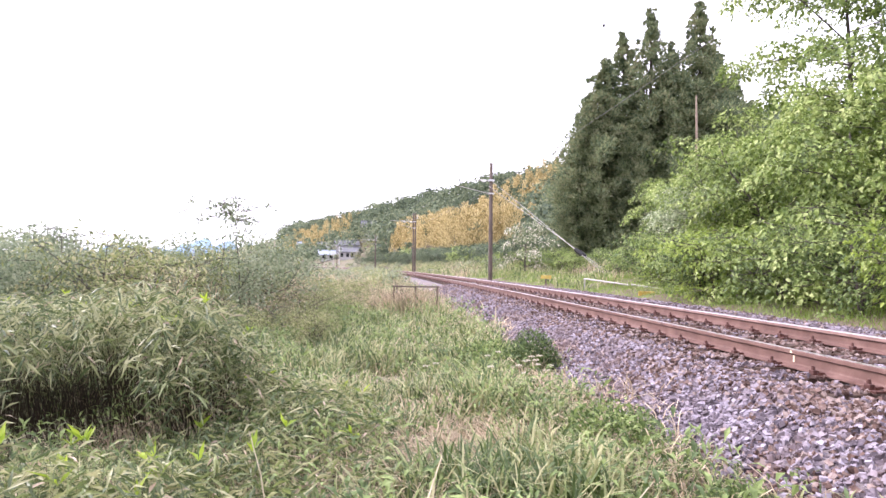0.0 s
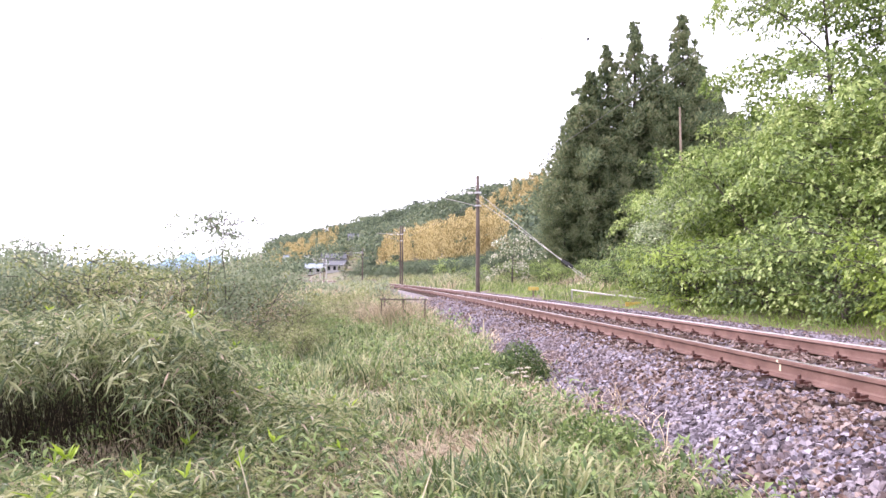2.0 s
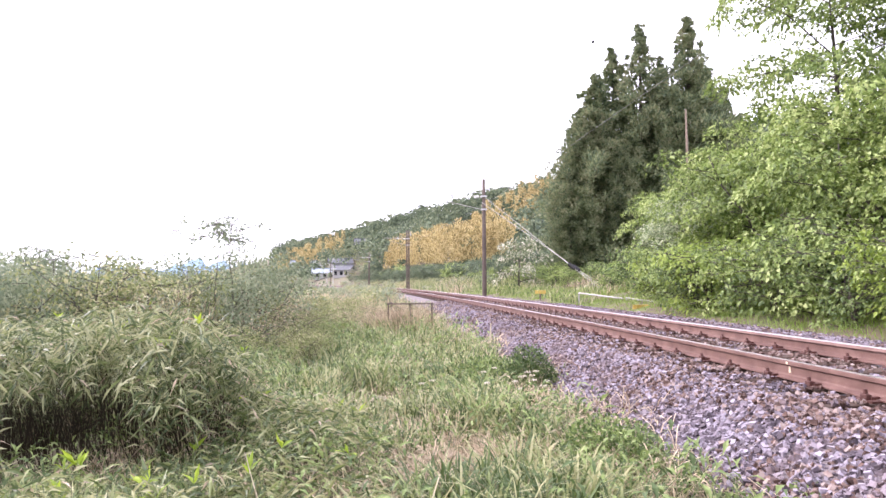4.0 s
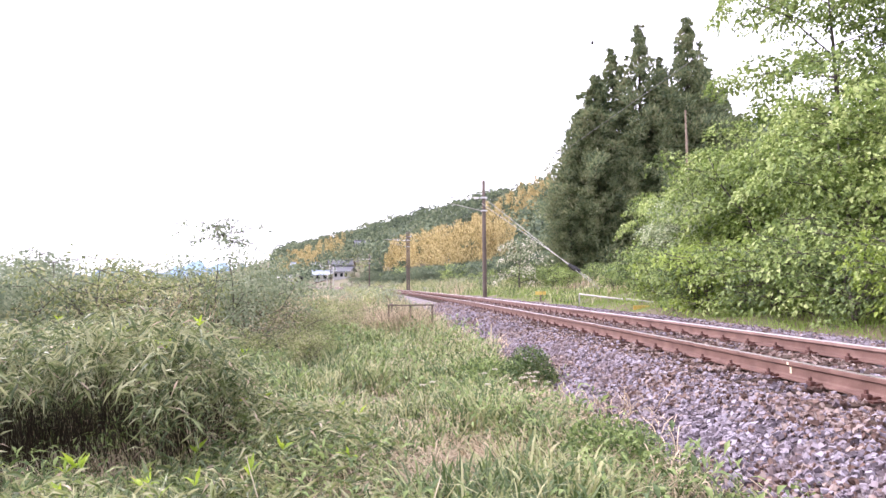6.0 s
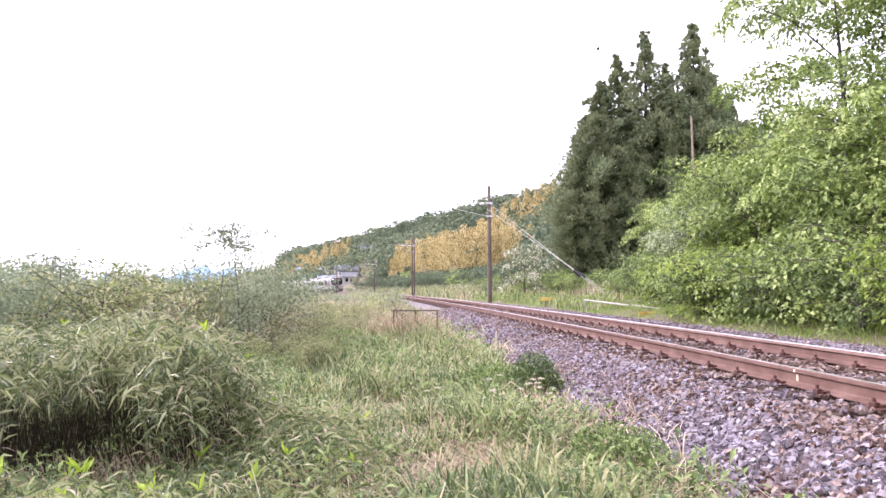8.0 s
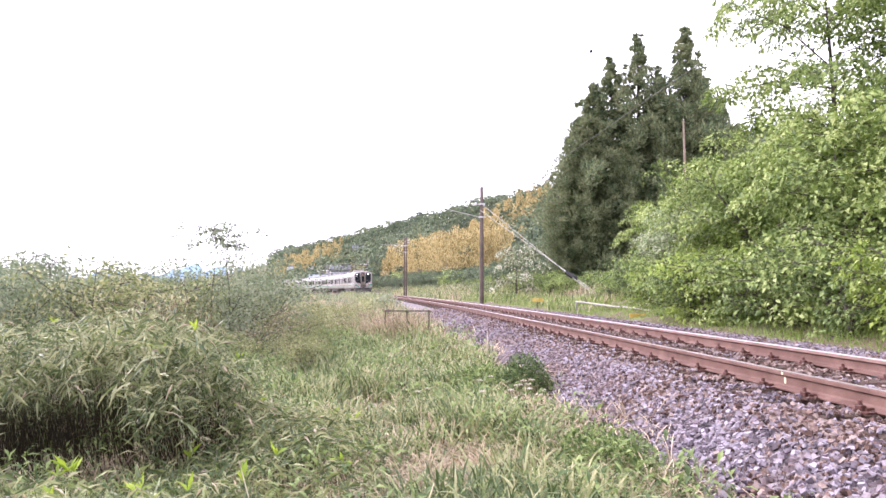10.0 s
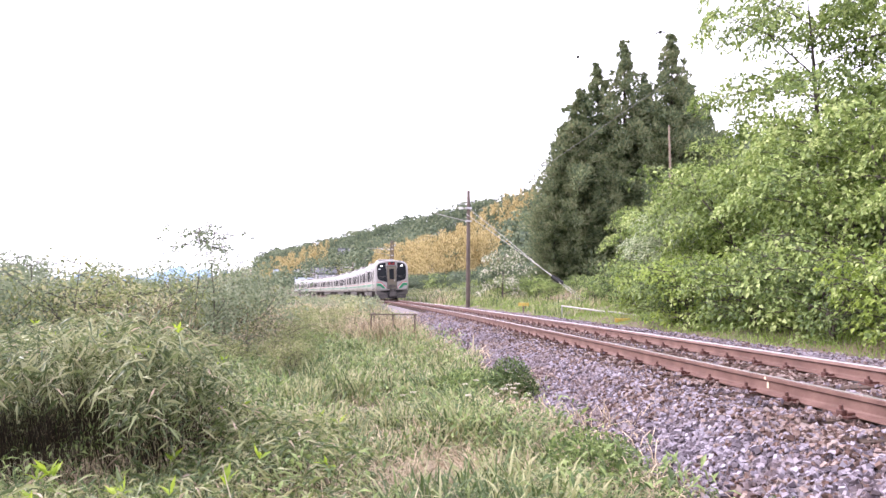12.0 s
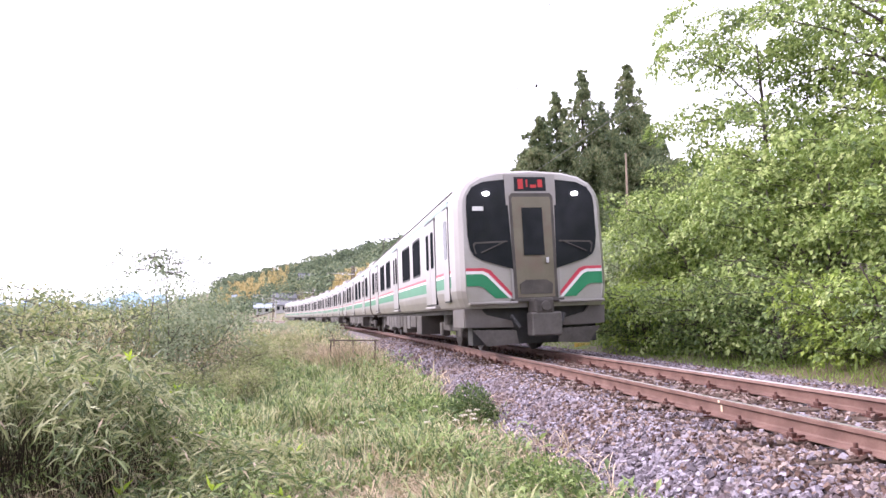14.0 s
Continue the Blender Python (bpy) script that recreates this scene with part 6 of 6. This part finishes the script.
def build_rail_mark():
    """A stroke of cream paint over web and foot of the near rail."""
    s = 5.72
    h = math.degrees(heading(s))
    x, y, _ = line(s, -0.566)
    root = tagged(new("paint_mark"), "cream paint stroke on the rail's side", "paint mark")
    root.matrix_basis = pose(float(x), float(y), 0, 0, 0, h)
    bm = bmesh.new()
    box(bm, -0.0095, 0, -0.082, 0.003, 0.025, 0.055)
    part("stroke", bm, M_CREAM, root)
    bm = bmesh.new()
    box(bm, -0.037, -0.02, -0.134, 0.05, 0.05, 0.004, pose(0, 0, 0, 0, -16, 0) @ pose(0, 0, 0))
    part("splash", bm, M_CREAM, root)
    bm = bmesh.new()
    box(bm, -0.034, 0, -0.027, 0.003, 0.025, 0.022)
    part("stroke", bm, M_CREAM, root)


build_rail_mark()


def build_stick(a, b, r, label, name="dry_stalk"):
    bm = bmesh.new()
    a, b = Vector(a), Vector(b)
    m = (a + b) / 2 + Vector((0.01, 0.0, 0.02))
    tube(bm, [a, m, b], [r, r * 0.85, r * 0.5], 6)
    tagged(part(name, bm, M_STRAWSTICK), label, "stalk", "dry stalks")


M_SNAG = material("pale_dead_wood", [(0.18, 0.135, 0.1), (0.28, 0.22, 0.17)], scale=3, fine=30, bump=0.2)
M_STRAWSTICK = material("bleached_stalk", [(0.42, 0.36, 0.24), (0.58, 0.51, 0.38)], scale=6, fine=40, rough=0.8, bump=0.1)
build_stick((-0.22, 3.05, -0.62), (-0.07, 3.35, -0.26), 0.006, "bleached broken stalk leaning in the grass")
build_stick((0.62, 2.95, -0.5), (0.92, 3.3, -0.36), 0.005, "bleached broken stalk leaning in the grass")
build_stick((-0.95, 3.6, -0.7), (-1.1, 3.75, -0.25), 0.005, "bleached broken stalk leaning in the grass")
build_stick((0.9, 12.9, -0.55), (0.93, 12.9, -0.12), 0.02, "short rusty stake at the foot of the ballast", "stake")


# ---- village at the foot of the hill ----
def build_house(x, y, w, d, h, turn, label, roof_mat, storeys=1):
    root = tagged(new("house"), label, "house", "houses of the village")
    root.matrix_basis = pose(x, y, float(ground_z(x, y)) - (1.5 if storeys > 1 else 0.5), 0, 0, turn)
    bm = bmesh.new()
    box(bm, 0, 0, h / 2, w, d, h)
    part("wall", bm, M_PLASTER, root)
    bm = bmesh.new()
    e, r = 0.7, d * 0.27
    pts = [(-d / 2 - e, h - 0.15), (0, h + r), (d / 2 + e, h - 0.15), (d / 2 + e, h - 0.33), (0, h + r - 0.2), (-d / 2 - e, h - 0.33)]
    fr = [bm.verts.new((-w / 2 - e, a, b)) for a, b in pts]
    bk = [bm.verts.new((w / 2 + e, a, b)) for a, b in pts]
    for i in range(6):
        bm.faces.new((fr[i], fr[(i + 1) % 6], bk[(i + 1) % 6], bk[i]))
    bm.faces.new((fr[0], fr[5], fr[4], fr[1]))
    bm.faces.new((fr[1], fr[4], fr[3], fr[2]))
    bm.faces.new((bk[0], bk[1], bk[4], bk[5]))
    bm.faces.new((bk[1], bk[2], bk[3], bk[4]))
    bmesh.ops.recalc_face_normals(bm, faces=bm.faces)
    part("roof", bm, roof_mat, root, "dark tiled roof" if roof_mat is M_TILE else "")
    bm = bmesh.new()
    box(bm, 0, 0, h + r * 0.2, w - 0.1, d * 0.4, r * 0.7)
    part("gable", bm, M_PLASTER, root)
    bm = bmesh.new()
    box(bm, 0, 0, h + r + 0.05, w + 1.6, 0.35, 0.25, bevel=0.05)
    part("ridge_cap", bm, roof_mat, root)
    for k in range(storeys):
        for i in (-0.3, 0.05, 0.32):
            bm = bmesh.new()
            box(bm, i * w, -d / 2 - 0.03, 1.5 + 2.7 * k, w * 0.16, 0.08, 1.1)
            win = part("window", bm, M_GLASS, root, "dark window")
            bm = bmesh.new()
            box(bm, i * w, -d / 2 - 0.06, 0.9 + 2.7 * k, w * 0.18, 0.12, 0.08)
            part("sill", bm, M_CONCRETE, win)
    if storeys > 1:
        bm = bmesh.new()
        box(bm, 0, -d / 2 - 0.7, 2.75, w + 1.0, 1.5, 0.14, pose(0, 0, 0, 9, 0, 0))
        part("lower_eave", bm, roof_mat, root)


M_PLASTER = material("white_plaster", [(0.30, 0.30, 0.30), (0.40, 0.40, 0.39)], scale=1, fine=6, rough=0.8, bump=0.05)
M_TILE = material("grey_roof_tile", [(0.055, 0.06, 0.07), (0.10, 0.105, 0.12)], scale=2, fine=10, rough=0.5, bump=0.2)
M_PALE_ROOF = material("pale_metal_roof", [(0.2, 0.24, 0.28), (0.28, 0.32, 0.37)], scale=1, fine=10, rough=0.4, bump=0.05)
build_house(-26.6, 258, 7.0, 7, 6.6, 12, "white two-storey house with dark tiled roof", M_TILE, 2)
build_house(-28.0, 208, 5.2, 5, 2.6, -14, "low pale house with dark tiled roof", M_TILE)
build_house(-36.2, 222, 6.4, 5, 2.3, 8, "low building with pale metal roof", M_PALE_ROOF)
build_house(-33.0, 236, 7, 6, 3.4, 15, "low house with dark tiled roof below the bamboo", M_TILE)
build_house(-52, 278, 12, 8, 2.6, 5, "long low building with pale metal roof", M_PALE_ROOF)
build_house(-66, 300, 11, 8, 2.6, -5, "long low building with pale metal roof", M_PALE_ROOF)


for x, y, size, k in ((-22.5, 205, 1.3, 0), (-25, 200, 1.0, 1), (-21, 212, 2.0, 1), (-18.5, 196, 1.6, 0), (-33, 218, 1.2, 1), (-24, 244, 3.0, 0), (-29, 246, 2.8, 1), (-20, 238, 3.0, 0), (-39, 236, 2.6, 0)):
    plant(K_FAR_SHRUB[k], x, y, 40 * x, size, group="shrubs of the village")


def build_street_pole(x, y, top, arms):
    root = tagged(new("utility_pole"), "slim concrete utility pole with cross arms", "pole", "utility poles of the village")
    z = float(ground_z(x, y))
    root.matrix_basis = pose(x, y, z - 0.2)
    bm = bmesh.new()
    tube(bm, [(0, 0, 0), (0, 0, (top - z) / 2), (0, 0, top - z)], [0.17, 0.14, 0.11], 10)
    part("pole_shaft", bm, M_CONCRETE, root, smooth=True)
    for k in range(arms):
        bm = bmesh.new()
        box(bm, 0, 0, top - z - 0.4 - 0.7 * k, 1.8, 0.1, 0.12)
        part("cross_arm", bm, M_GALV, root)


build_street_pole(-28.5, 190, 5.9, 2)
build_street_pole(-25, 200, 5.2, 1)
build_street_pole(-31, 195, 4.6, 1)

bm = bmesh.new()
tube(bm, [(15.0, 40.6, 0.5), (14.95, 40.6, 6.0), (14.9, 40.6, 10.9)], [0.14, 0.1, 0.05], 8)
tagged(part("dead_trunk", bm, M_SNAG), "pale bare dead trunk before the cedars", "dead tree")
bm = bmesh.new()
cx, cy, cz = line(12.9, 0.12, 5.19)
bmesh.ops.create_uvsphere(bm, u_segments=10, v_segments=8, radius=0.028, matrix=Matrix.Translation((cx, cy, cz)) @ Matrix.Diagonal((1, 1.4, 1.2, 1)))
tagged(part("wire_clamp", bm, M_DARK), "small dark clamp on the contact wire", "clamp")

bm = bmesh.new()
box(bm, 0.5, 76, 0.1, 4.2, 0.3, 0.35, bevel=0.03)
box(bm, 0.5, 76, -0.4, 3.8, 0.26, 0.7)
tagged(part("low_wall", bm, M_CONCRETE), "low weathered concrete parapet beyond the track", "low wall")

motions()
